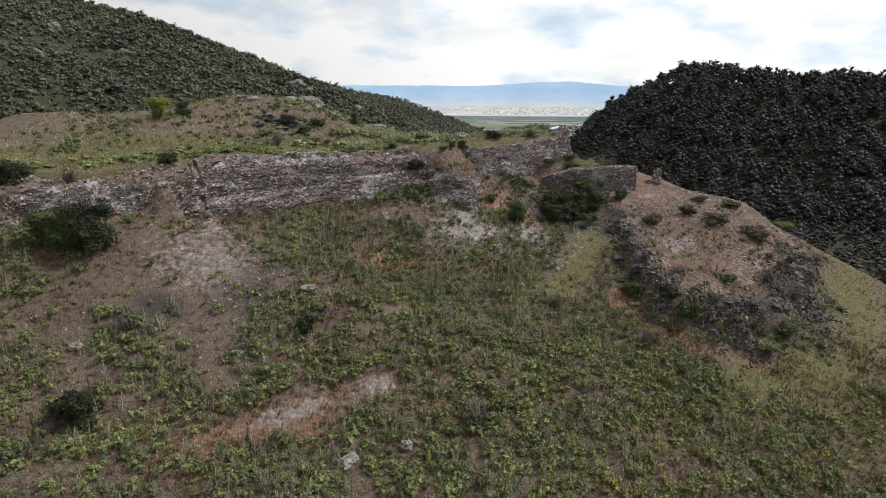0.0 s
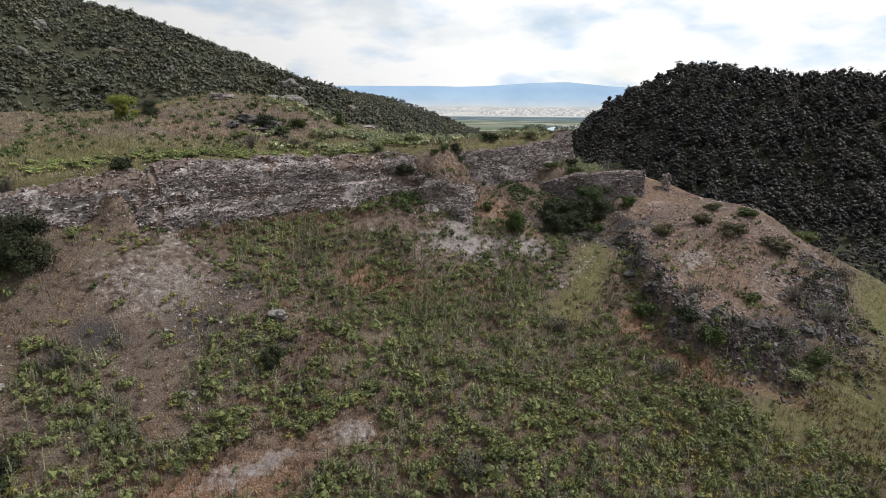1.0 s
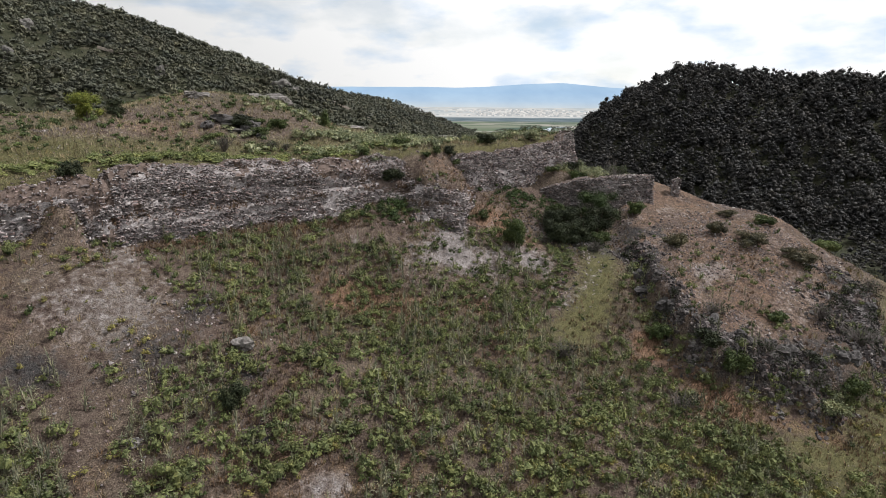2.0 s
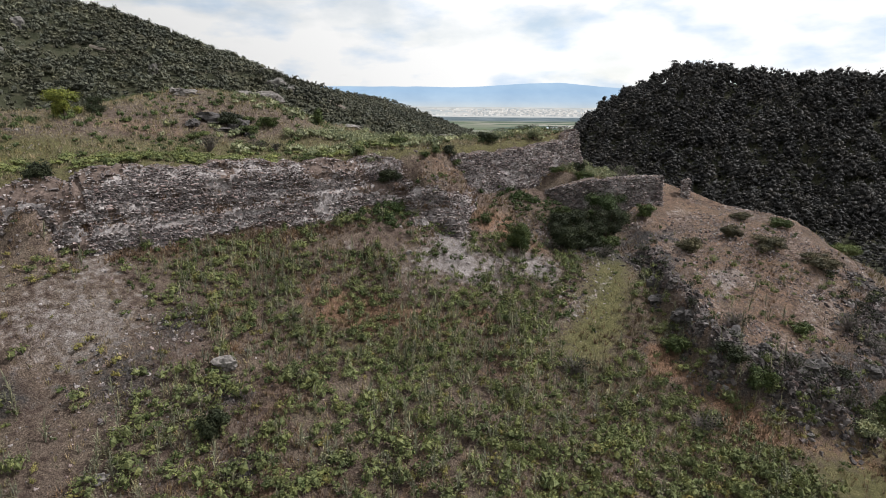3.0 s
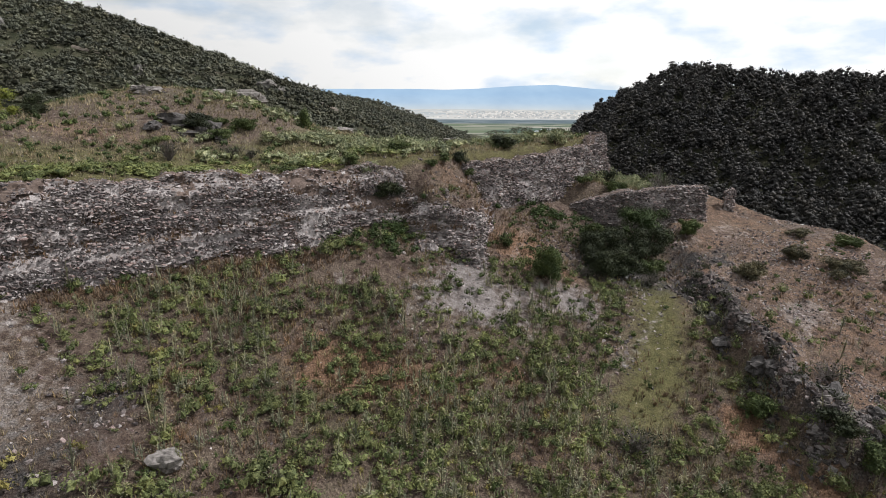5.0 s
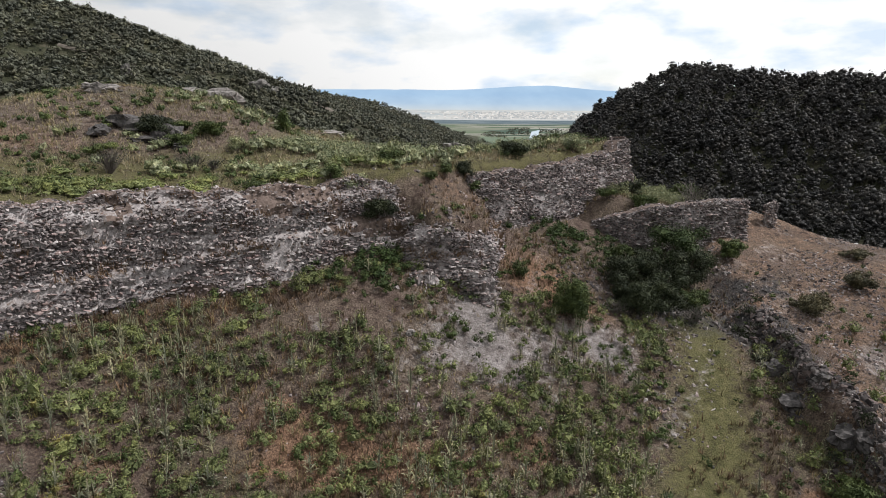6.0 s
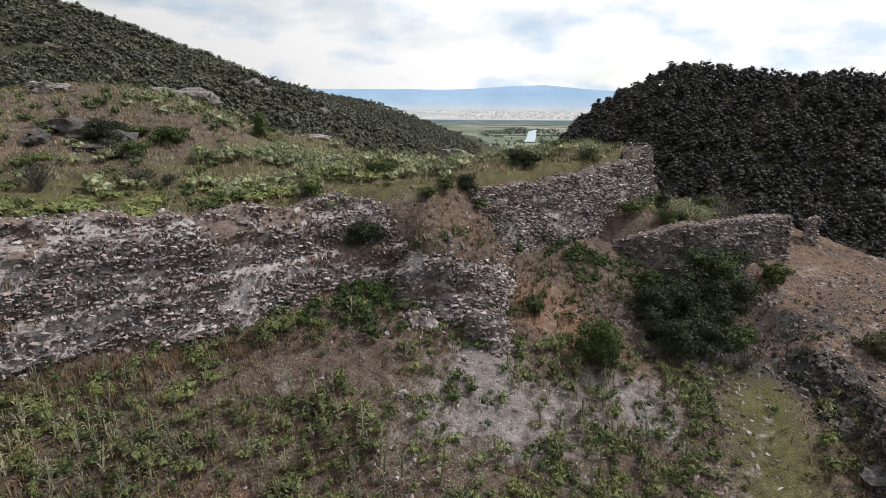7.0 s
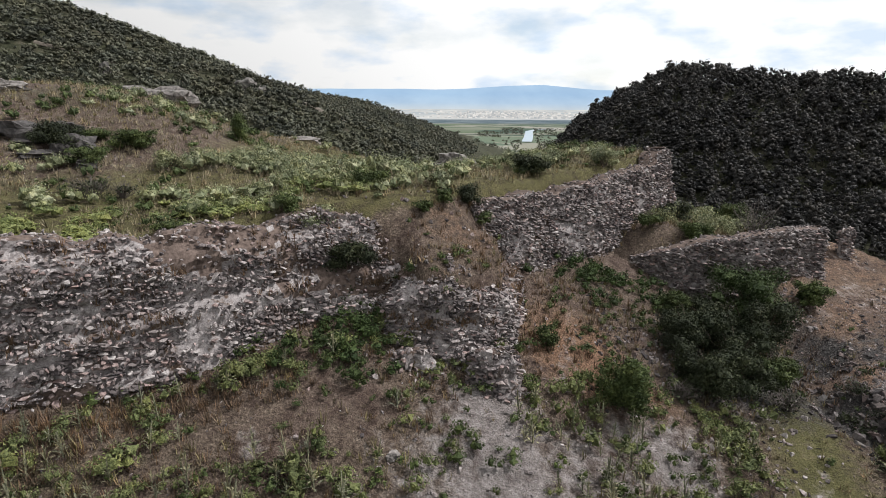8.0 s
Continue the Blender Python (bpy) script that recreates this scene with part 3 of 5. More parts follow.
def stone_templates(count, sides=14, squash=(0.5, 0.5, 0.5)):
    """Rough stones: hulls of points thrown on a rounded block."""
    out = []
    for k in range(count):
        d = RNG.normal(size=(sides, 3))
        d /= np.abs(d).max(axis=1, keepdims=True) ** 0.7 * np.linalg.norm(d, axis=1, keepdims=True) ** 0.3
        d *= RNG.uniform(0.82, 1.1, (sides, 1)) * np.array(squash)
        bm = bmesh.new()
        vs = [bm.verts.new(p) for p in d]
        bmesh.ops.convex_hull(bm, input=vs)
        bmesh.ops.delete(bm, geom=[v for v in bm.verts if not v.link_faces], context="VERTS")
        bmesh.ops.triangulate(bm, faces=bm.faces[:])
        bm.verts.index_update()
        out.append((np.array([v.co[:] for v in bm.verts]), np.array([[v.index for v in f.verts] for f in bm.faces])))
        bm.free()
    return out


def tuft_templates(count, blades, h, spread):
    out = []
    for k in range(count):
        a = RNG.uniform(0, 6.28, blades)
        lean = RNG.uniform(0.1, 1.0, blades) * spread
        hh = h * RNG.uniform(0.5, 1.1, blades)
        foot = np.column_stack([np.cos(a), np.sin(a)]) * RNG.uniform(0.0, 0.10, (blades, 1))
        side = np.column_stack([-np.sin(a), np.cos(a)]) * 0.017
        tip = foot + np.column_stack([np.cos(a), np.sin(a)]) * lean[:, None]
        v = np.stack([np.column_stack([foot - side, 0 * a]), np.column_stack([foot + side, 0 * a]), np.column_stack([tip, hh])], 1).reshape(-1, 3)
        out.append((v, np.arange(3 * blades).reshape(-1, 3)))
    return out


TUFTS = tuft_templates(9, 7, 0.34, 0.22)
STONES = stone_templates(16, 10)
CHIPS = stone_templates(10, 8)
STONE_MESHES = [mesh_of("stone", v, f, MAT["stone_one"]) for v, f in STONES]


class Course:
    """A wall's run: places along its foot, with the outward side to the right of the run."""

    def __init__(self, foot, batter, ledge=None, shoulder=0.0):
        self.p = np.array(foot, float)
        seg = np.hypot(*np.diff(self.p[:, :2], axis=0).T)
        self.s = np.concatenate([[0], np.cumsum(seg)])
        self.length, self.batter, self.ledge, self.shoulder = self.s[-1], batter, ledge, shoulder

    def plan(self, s):
        x, y = np.interp(s, self.s, self.p[:, 0]), np.interp(s, self.s, self.p[:, 1])
        e = 0.4
        dx = np.interp(s + e, self.s, self.p[:, 0]) - np.interp(s - e, self.s, self.p[:, 0])
        dy = np.interp(s + e, self.s, self.p[:, 1]) - np.interp(s - e, self.s, self.p[:, 1])
        n = np.hypot(dx, dy) + 1e-9
        return x, y, dx / n, dy / n

    def base(self, s):
        return np.interp(s, self.s, self.p[:, 2])

    def top(self, s):
        return np.interp(s, self.s, self.p[:, 3])

    def place(self, s, z, out=0.0):
        """The point of the face at s along and height z, with its way along and outward."""
        x, y, tx, ty = self.plan(s)
        h = z - self.base(s)
        back = self.batter * h
        if self.ledge:
            zl, step = self.ledge
            back = back + step * smooth((h - zl) / 0.25)
        back = back + self.shoulder * smooth((z - self.top(s) + 1.1) / 1.1) ** 2
        bulge = 0.35 * fbm(s * 0.22 + self.length, z * 0.5, 3) + 0.22 * fbm(s * 0.8, z * 2.2 + self.length, 3)
        r = out - back + bulge
        return np.stack([x + ty * r, y - tx * r, z + 0 * x], -1), np.stack([tx, ty, 0 * tx], -1)


def masonry(name, foot, batter, label, ledge=None, thick=1.2, gaps=0.28, size=1.0, pick=None, bare=None, ragged=0.5, shoulder=0.0, tufts=0, earthy=9.0, flat=1.0):
    """A rubble wall: a lime core with stones laid in rough courses on its face and head. foot: x, y, foot height, head height."""
    run = Course(foot, batter, ledge, shoulder)
    ns = max(6, int(run.length / 0.22))
    nh = 24
    ss = np.linspace(0, run.length, ns)
    head = run.top(ss) + ragged * fbm(ss * 0.8 + run.length * 3.1, ss * 0 + 2.0, 4)
    rows = []
    for k in range(nh + 1):
        z = run.base(ss) + (head - run.base(ss)) * k / nh
        p, t = run.place(ss, z, -0.13 + 0.22 * fbm(ss * 1.9, z * 2.6, 4))
        rows.append(p)
    p_head, t_head = run.place(ss, head)
    inward = np.column_stack([-t_head[:, 1], t_head[:, 0], 0 * ss])
    for d, dz in ((0.35, 0.06), (thick, 0.0), (thick, -1.2), (thick, -30)):
        q = p_head + inward * d
        q[:, 2] = np.maximum(q[:, 2] + dz + 0.15 * fbm(ss * 1.5, ss * 0 + d, 2), run.base(ss) - 0.6)
        rows.append(q)
    v = np.concatenate(rows)
    m = len(rows)
    i = (np.arange(m - 1)[:, None] * ns + np.arange(ns - 1)[None]).ravel()
    faces = [tuple(f) for f in np.column_stack([i, i + 1, i + ns + 1, i + ns])]
    me = bpy.data.meshes.new(name)
    caps = [tuple(range(0, m * ns, ns))[::-1], tuple(range(ns - 1, m * ns, ns))]
    me.from_pydata(v.tolist(), [], faces + caps)
    me.materials.append(MAT["mortar"])
    me.materials.append(MAT["head_earth"])

    def soil(s, z):
        """Where earth has washed over the face: mostly below the head."""
        high = np.clip((z - np.interp(s, ss, head) + 1.9) / 1.9, 0, 1)
        return fbm(s * 0.30 + run.length * 2, z * 0.45, 4) + 0.12 * fbm(s * 3.0, z * 3.0, 2) + 0.34 * high > earthy

    mid_s, mid_z = np.tile((ss[1:] + ss[:-1]) / 2, m - 1), v.reshape(m, ns, 3)[:-1, :-1, 2].ravel()
    over = soil(mid_s, mid_z) | (np.arange(len(mid_s)) // (ns - 1) >= nh)
    me.polygons.foreach_set("material_index", np.append(over.astype(int), [0, 0]))
    wall = tagged(new(name, me), label, "wall", kind="structure")
    # stones, course by course
    spots, dims, ways = [], [], []
    z0 = 0.0
    tallest = float((head - run.base(ss)).max())
    while z0 < tallest + 0.1:
        ch = RNG.uniform(0.09, 0.19) * size
        proud = RNG.normal() * 0.045
        s = RNG.uniform(0, 0.3)
        while s < run.length:
            w = RNG.choice((0.11, 0.15, 0.20, 0.28, 0.42)) * RNG.uniform(0.85, 1.15) * size
            sc = s + w / 2
            s += w * RNG.uniform(0.95, 1.15)
            z = float(run.base(sc)) + z0 + ch / 2 + RNG.normal() * 0.035
            if z > float(np.interp(sc, ss, head)) + 0.05:
                continue
            patch = float(fbm(np.array(sc * 0.55 + run.length), np.array(z * 0.9), 3))
            if RNG.rand() < gaps + 1.5 * patch:
                continue
            if RNG.rand() < 0.78 and bool(soil(np.array(sc), np.array(z))):
                continue
            if bare and bare(sc, z - float(run.base(sc))):
                continue
            p, t = run.place(np.array(sc), np.array(z), proud + RNG.uniform(-0.11, 0.08))
            spots.append(p); ways.append(t)
            dims.append((w * RNG.uniform(1.05, 1.35), RNG.uniform(0.24, 0.42) * size, ch * RNG.uniform(0.95, 1.45) * flat))
        z0 += ch
    for k in range(int(run.length * 22 * thick)):
        sc, back = RNG.uniform(0, run.length), RNG.uniform(0.0, thick)
        z = float(np.interp(sc, ss, head))
        p, t = run.place(np.array(sc), np.array(z), -back)
        spots.append(p + (0, 0, RNG.uniform(-0.02, 0.08))); ways.append(t)
        dims.append(RNG.uniform(0.14, 0.34, 3) * (1, 1, 0.7) * size)
    spots, dims, ways = np.array(spots), np.array(dims), np.array(ways)
    yaw = np.arctan2(ways[:, 1], ways[:, 0]) + RNG.normal(size=len(spots)) * 0.18
    rot = rotations(yaw, np.abs(RNG.normal(size=len(spots))) * 0.26, RNG.uniform(0, 6.28, len(spots)))
    single = np.zeros(len(spots), bool)
    if pick:
        near = np.argsort(np.hypot(spots[:, 0] - pick[0], spots[:, 1] - pick[1]))[:pick[2]]
        single[near] = True
    for k in np.where(single)[0]:
        ob = new("stone", STONE_MESHES[k % len(STONE_MESHES)])
        ob.parent = wall
        ob.matrix_local = Matrix.LocRotScale(spots[k], Matrix(rot[k].tolist()), dims[k])
    rest = ~single
    if rest.any():
        v, f = scattered(STONES, spots[rest], dims[rest], rot[rest])
        tagged(part("stones", mesh_of("stones", v, f, MAT["stone"]), wall, "small grey and brown rubble stones"), kind="stuff")
    # chips pressed into the mortar
    n = int(0.30 * len(spots))
    cs = RNG.uniform(0, run.length, n)
    cz = run.base(cs) + (np.interp(cs, ss, head) - run.base(cs)) * RNG.rand(n)
    if bare:
        keep = np.array([not bare(u, w - float(run.base(u))) or RNG.rand() < 0.25 for u, w in zip(cs, cz)])
        cs, cz = cs[keep], cz[keep]
        n = len(cs)
    p, t = run.place(cs, cz, RNG.uniform(-0.09, 0.03, n))
    rot = rotations(np.arctan2(t[:, 1], t[:, 0]), RNG.uniform(0, 0.5, n), RNG.uniform(0, 6.28, n))
    v, f = scattered(CHIPS, p, RNG.uniform(0.06, 0.15, (n, 3)) * (1.3, 1.2, 0.9), rot)
    tagged(part("chips", mesh_of("chips", v, f, MAT["stone"]), wall, "chips of stone set in mortar"), kind="stuff")
    # dry grass rooted in the joints
    if tufts:
        cs = RNG.uniform(0, run.length, tufts)
        cz = run.base(cs) + (np.interp(cs, ss, head) - run.base(cs)) * np.where(RNG.rand(tufts) < 0.5, RNG.uniform(0.36, 0.48, tufts), RNG.uniform(0.6, 1.0, tufts))
        keep = fbm(cs * 0.5, cz * 0.7, 3) > 0.0
        p, t = run.place(cs[keep], cz[keep], 0.0)
        n = len(p)
        v, f = scattered(TUFTS, p, RNG.uniform(0.5, 1.3, (n, 1)) * np.ones((1, 3)), rotations(RNG.uniform(0, 6.28, n), RNG.uniform(0, 0.4, n), RNG.uniform(0, 6.28, n)))
        tagged(part("wall_grass", mesh_of("wall_grass", v, f, MAT["rust"]), wall, "rusty dry grass rooted in the joints"), kind="stuff")
    return wall


wall_long = masonry("wall_long", [(-21.4, 43.4, 3.6, 9.1), (-20.5, 43.1, 3.6, 9.25), (-19.2, 44.4, 3.9, 9.35), (-15.2, 48.0, 4.0, 9.2), (-12.6, 50.3, 4.1, 9.1), (-10.2, 51.5, 4.4, 9.15), (-7.6, 53.3, 4.7, 9.05), (-5.2, 55.3, 4.9, 9.05), (-3.4, 56.4, 5.0, 9.2), (-2.3, 56.75, 5.0, 8.7), (-1.5, 57.0, 5.1, 8.2), (-0.7, 57.2, 5.1, 7.0)], 0.20,
    "long ruined rubble wall with pale lime mortar and a ledge", ledge=(2.0, 0.35), gaps=0.07, size=0.70, pick=(-6.5, 54.5, 300), shoulder=0.55, tufts=700, ragged=0.6, earthy=0.46,
    bare=lambda s, h: abs(h - 1.80 - 0.10 * math.sin(s * 0.9)) < 0.13 and (s * 0.21) % 1 < 0.72)
wall_west = masonry("wall_west", [(-62, 22.6, 2.5, 6.5), (-45, 31.3, 3.5, 7.6), (-30, 38.6, 4.3, 8.0), (-26.5, 40.4, 4.3, 8.3), (-23.0, 41.7, 3.6, 8.6), (-20.9, 42.5, 3.5, 8.9), (-20.1, 43.1, 3.5, 8.9)], 0.38,
    "crumbling rubble wall, half buried in slumped earth", gaps=0.20, size=0.80, pick=(-24, 42, 200), shoulder=0.6, tufts=700, ragged=0.8, earthy=0.0)
wall_pier = masonry("wall_pier", [(-2.6, 56.5, 4.9, 6.9), (-2.1, 55.5, 4.3, 7.2), (-1.2, 54.9, 3.8, 7.4), (0.6, 54.7, 3.7, 7.4), (1.9, 55.2, 3.7, 7.1), (3.1, 56.4, 4.1, 6.7), (3.6, 58.2, 4.6, 6.6), (3.9, 60.4, 4.9, 6.8)], 0.20,
    "broken stump of a rubble pier topped with earth", thick=0.7, gaps=0.08, size=0.72, pick=(1.5, 56, 250), shoulder=0.8, tufts=260, ragged=0.6, earthy=0.26)
wall_tower = masonry("wall_tower", [(1.3, 59.7, 5.0, 8.6), (2.2, 60.0, 5.0, 8.9), (3.0, 60.9, 4.7, 9.1), (4.8, 62.0, 4.5, 9.2), (8.0, 64.6, 4.5, 9.3), (13.0, 68.8, 4.6, 9.65), (14.7, 70.5, 5.3, 10.0), (15.5, 71.5, 5.5, 10.9), (16.2, 72.3, 5.6, 10.9), (16.6, 75.5, 6.0, 9.4)], 0.24,
    "tall ruined tower wall of grey rubble, its corner standing highest", thick=1.3, gaps=0.03, size=0.72, pick=(7.5, 64.5, 300), ragged=0.5,
    bare=lambda s, h: ((s - 8.6) / 2.0) ** 2 + ((h - 2.4) / 1.1) ** 2 < 1.0 + 0.5 * math.sin(3 * s + 2 * h) and (s * 7.3 + h * 5.1) % 1 < 0.6)
wall_east = masonry("wall_east", [(10.4, 66.0, 3.6, 5.3), (11.4, 65.0, 3.5, 5.7), (12.6, 64.4, 3.2, 6.1), (14.5, 64.4, 2.8, 6.45), (17.0, 65.0, 2.3, 6.6), (19.5, 65.8, 2.2, 6.7), (23.3, 67.3, 2.0, 6.8), (23.6, 69.6, 2.4, 6.3)], 0.10,
    "low rubble wall in flat courses, with bushes in front", thick=1.0, gaps=0.0, size=0.78, pick=(20, 66, 300), ragged=0.22, flat=0.8)
stub = masonry("wall_stub", [(26.3, 70.5, 2.6, 5.8), (27.1, 70.6, 2.6, 6.0), (27.4, 71.2, 2.6, 5.9), (26.8, 71.8, 2.6, 5.8), (26.1, 71.2, 2.6, 5.8), (26.25, 70.55, 2.6, 5.8)], 0.03,
    "lone stub of rubble masonry beside the low wall", thick=0.25, gaps=0.02, size=0.9, ragged=0.2)


def lump(x, y, r, h, turn):
    """A fallen block of mortared rubble."""
    z = float(ground_z(x, y))
    ring = []
    for k in range(9):
        a = turn - k * math.pi / 4
        ring.append((x - r * 1.15 * math.cos(a), y - r * 0.8 * math.sin(a), z - 0.5, z + h * (1.0 + 0.12 * math.sin(3 * a))))
    ring[8] = ring[0]
    ob = masonry("masonry_lump", ring[::-1], 0.22, "fallen lump of pale mortared rubble below the pier", thick=0.55 * r, gaps=0.35, size=0.85, ragged=0.25, pick=(x, y, 420))
    del ob["kind"]
    return tagged(ob, category="rubble")


lump(2.0, 54.5, 1.1, 1.1, 0.3)
lump(-0.8, 54.6, 0.8, 0.6, 0.9)


# ---- loose rocks ----
def rock(name, x, y, size, label, sink=0.3, turn=0.0, material="rock", detail=3, strata=0.0):
    bm = bmesh.new()
    bmesh.ops.create_icosphere(bm, subdivisions=detail, radius=0.5)
    for v in bm.verts:
        d = v.co.copy()
        k = 1 + 0.55 * noise.noise(d * 2.3 + Vector((x, y, 0))) + 0.28 * noise.noise(d * 6 + Vector((y, x, 0))) + 0.14 * noise.noise(d * 15 + Vector((x, x, y)))
        flat = Vector((round(d.x * 5) / 5, round(d.y * 5) / 5, round(d.z * 5) / 5))
        v.co = (d * 0.6 + flat * 0.4) * k
        if strata:
            layer = math.floor(v.co.z / strata)
            v.co.z = 0.35 * v.co.z + 0.65 * (layer + 0.5) * strata
            v.co.x *= 1 + 0.12 * math.sin(layer * 2.7 + x); v.co.y *= 1 + 0.12 * math.sin(layer * 1.9 + y)
        v.co.x *= size[0]; v.co.y *= size[1]; v.co.z *= size[2]
    me = bpy.data.meshes.new(name)
    bm.to_mesh(me); bm.free()
    me.materials.append(MAT[material])
    ob = new(name, me)
    ob.location = (x, y, float(ground_z(x, y)) + size[2] * (0.5 - sink))
    ob.rotation_euler = (0, 0, turn)
    return tagged(ob, label, "rock")


for x, y, size, turn in ((-22.0, 83.0, (6.0, 2.6, 2.0), 0.1), (-26.5, 71.5, (2.6, 1.6, 0.9), 0.3), (-27.6, 72.6, (1.8, 1.2, 0.8), 1.0), (1.4, 79.5, (3.0, 2.0, 1.9), -0.5), (-12.5, 88.0, (4.0, 1.8, 1.2), 0.2), (-8.0, 90.0, (2.0, 1.4, 1.2), 0.9)):
    rock("outcrop", x, y, size, "weathered grey limestone outcrop on the knoll", turn=turn, strata=0.22)
for x, y, size, turn in ((-21.2, 65.0, (2.6, 1.7, 1.3), 0.2), (-18.4, 64.6, (2.0, 1.4, 1.2), 0.7), (-20.0, 66.0, (2.2, 1.2, 0.9), 1.0), (-22.2, 63.2, (1.8, 1.2, 0.8), 1.7), (-19.6, 63.2, (1.6, 1.2, 0.5), 0.4), (-17.0, 63.0, (1.2, 0.9, 0.6), 2.1)):
    rock("ledge_rock", x, y, size, "dark overhanging rock ledge on the knoll's flank", turn=turn, material="ledge", strata=0.13)
for k, (x, y) in enumerate(((16.6, 51.6), (16.4, 50.2), (16.5, 48.8), (16.9, 47.4), (17.5, 46.0), (18.4, 45.0), (19.6, 44.2), (20.9, 43.4), (22.3, 42.8), (24.0, 42.4), (25.6, 42.6), (27.4, 42.9), (29.2, 43.4), (31.0, 44.2), (33.0, 46.2), (34.2, 48.8))):
    w = 1.05 + 0.45 * math.sin(k * 2.3)
    rock("rim_rock", x + 1.0 + 0.5 * math.sin(k * 4.1), y + 0.6 + 0.5 * math.cos(k * 3.3), (w, 0.8 * w, 0.8 * w), "dark layered rock breaking through the mound's rim", turn=k * 1.1, material="ledge", sink=0.45, strata=0.16)
for x, y, size, turn in ((-10.4, 37.2, (1.3, 1.0, 0.9), 0.4), (-1.9, 26.3, (0.8, 0.7, 0.7), 0.2), (-5.2, 24.6, (1.2, 0.9, 0.7), 0.9), (-13.6, 30.8, (0.7, 0.5, 0.4), 0.1), (-23.8, 29.5, (0.8, 0.7, 0.5), 0.5), (-1.5, 50.8, (0.45, 0.35, 0.35), 0.6)):
    rock("boulder", x, y, size, "pale grey boulder lying among the weeds", turn=turn, sink=0.25)


def scatter(n, x0, x1, y0, y1, density):
    """Places in a rectangle, kept with the likelihood that density gives."""
    x, y = RNG.uniform(x0, x1, n), RNG.uniform(y0, y1, n)
    keep = RNG.rand(n) < density(x, y)
    x, y = x[keep], y[keep]
    return np.column_stack([x, y, ground_z(x, y)])


def lay(name, templates, places, lo, hi, material, label, category, tilt=0.12, sink=0.0, stretch=0.25, flat=True):
    n = len(places)
    s = RNG.uniform(lo, hi, (n, 1)) * RNG.uniform(1 - stretch, 1 + stretch, (n, 3))
    rot = rotations(RNG.uniform(0, 6.28, n), RNG.uniform(0, tilt, n), RNG.uniform(0, 6.28, n))
    v, f = scattered(templates, places - np.array([0, 0, sink]), s, rot)
    return tagged(new(name, mesh_of(name, v, f, MAT[material], flat)), label, category, kind="stuff")


def off_walls(x, y):
    head, _, _ = along(WALL_LINE, x, y)
    return (head < -2.6) | (head > 0.7)


lay("pebbles", CHIPS, scatter(34000, -34, 36, 24, 66, lambda x, y: (0.16 + 0.15 * zones(x, y)["pale"] + 0.4 * mound_cover(x, y)) * off_walls(x, y)), 0.04, 0.11, "stone", "pebbles strewn over the bare soil", "stones", tilt=0.6)
lay("scree", STONES, scatter(44000, -34, 36, 22, 66, lambda x, y: (0.03 + 0.14 * zones(x, y)["pale"] + 0.50 * mound_cover(x, y) * (0.4 + 1.4 * (fbm(x * 0.4, y * 0.4, 3) > 0)) + 0.25 * spot(x, y, -13, 34, 5, 4) + 0.6 * spot(x, y, 6.7, 46.4, 1.6, 1.0) + 0.3 * spot(x, y, 12, 53.5, 2.0, 2.5)) * off_walls(x, y)), 0.06, 0.20, "stone", "loose stones strewn over the slope", "stones", tilt=0.6)
lay("mound_rubble", STONES, scatter(16000, 14, 42, 40, 74, lambda x, y: mound_cover(x, y) * np.clip(0.12 + 2.2 * fbm(x * 0.45 + 3, y * 0.45, 3) + 0.8 * spot(x, y, 18.4, 56.2, 1.6, 1.5) + 0.6 * spot(x, y, 19.0, 60.5, 3.0, 1.6), 0, 1)), 0.06, 0.24, "stone", "grey rubble strewn in patches over the mound", "stones", tilt=0.8)
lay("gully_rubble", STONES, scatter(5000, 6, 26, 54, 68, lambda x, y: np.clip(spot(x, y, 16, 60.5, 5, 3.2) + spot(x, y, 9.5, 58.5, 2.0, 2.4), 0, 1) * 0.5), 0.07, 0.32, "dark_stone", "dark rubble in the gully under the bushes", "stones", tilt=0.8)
RIM = scatter(150000, 14, 39, 38, 64, lambda x, y: 0.42 * rim_cover(x, y) * (fbm(x * 0.5, y * 0.5, 3) > -0.15))
lay("rim_rubble", STONES, RIM[:4600], 0.10, 0.50, "dark_stone", "dark broken rock round the mound's rim", "stones", tilt=0.9)
lay("slump_stones", STONES, scatter(5200, -28, 6, 38, 62, lambda x, y: np.clip(0.8 * spot(x, y, -23.4, 43.0, 3.0, 2.2) + 0.8 * spot(x, y, 1.0, 58.2, 2.6, 2.4), 0, 1)), 0.07, 0.26, "stone", "stones in the earth slumped over the walls", "stones", tilt=0.9)
lay("stone_pile", STONES, scatter(420, -36.1, -31.1, 55.6, 58.6, lambda x, y: spot(x, y, -33.6, 57.1, 1.5, 0.6)), 0.12, 0.36, "stone", "low pile of grey stones on the terrace", "stones", tilt=0.9)
lay("dark_gravel", CHIPS, scatter(40000, -24, 36, 22, 64, lambda x, y: 0.7 * zones(x, y)["gravel"] * off_walls(x, y)), 0.05, 0.16, "dark_stone", "dark gravel in patches on the slope", "stones", tilt=0.9)
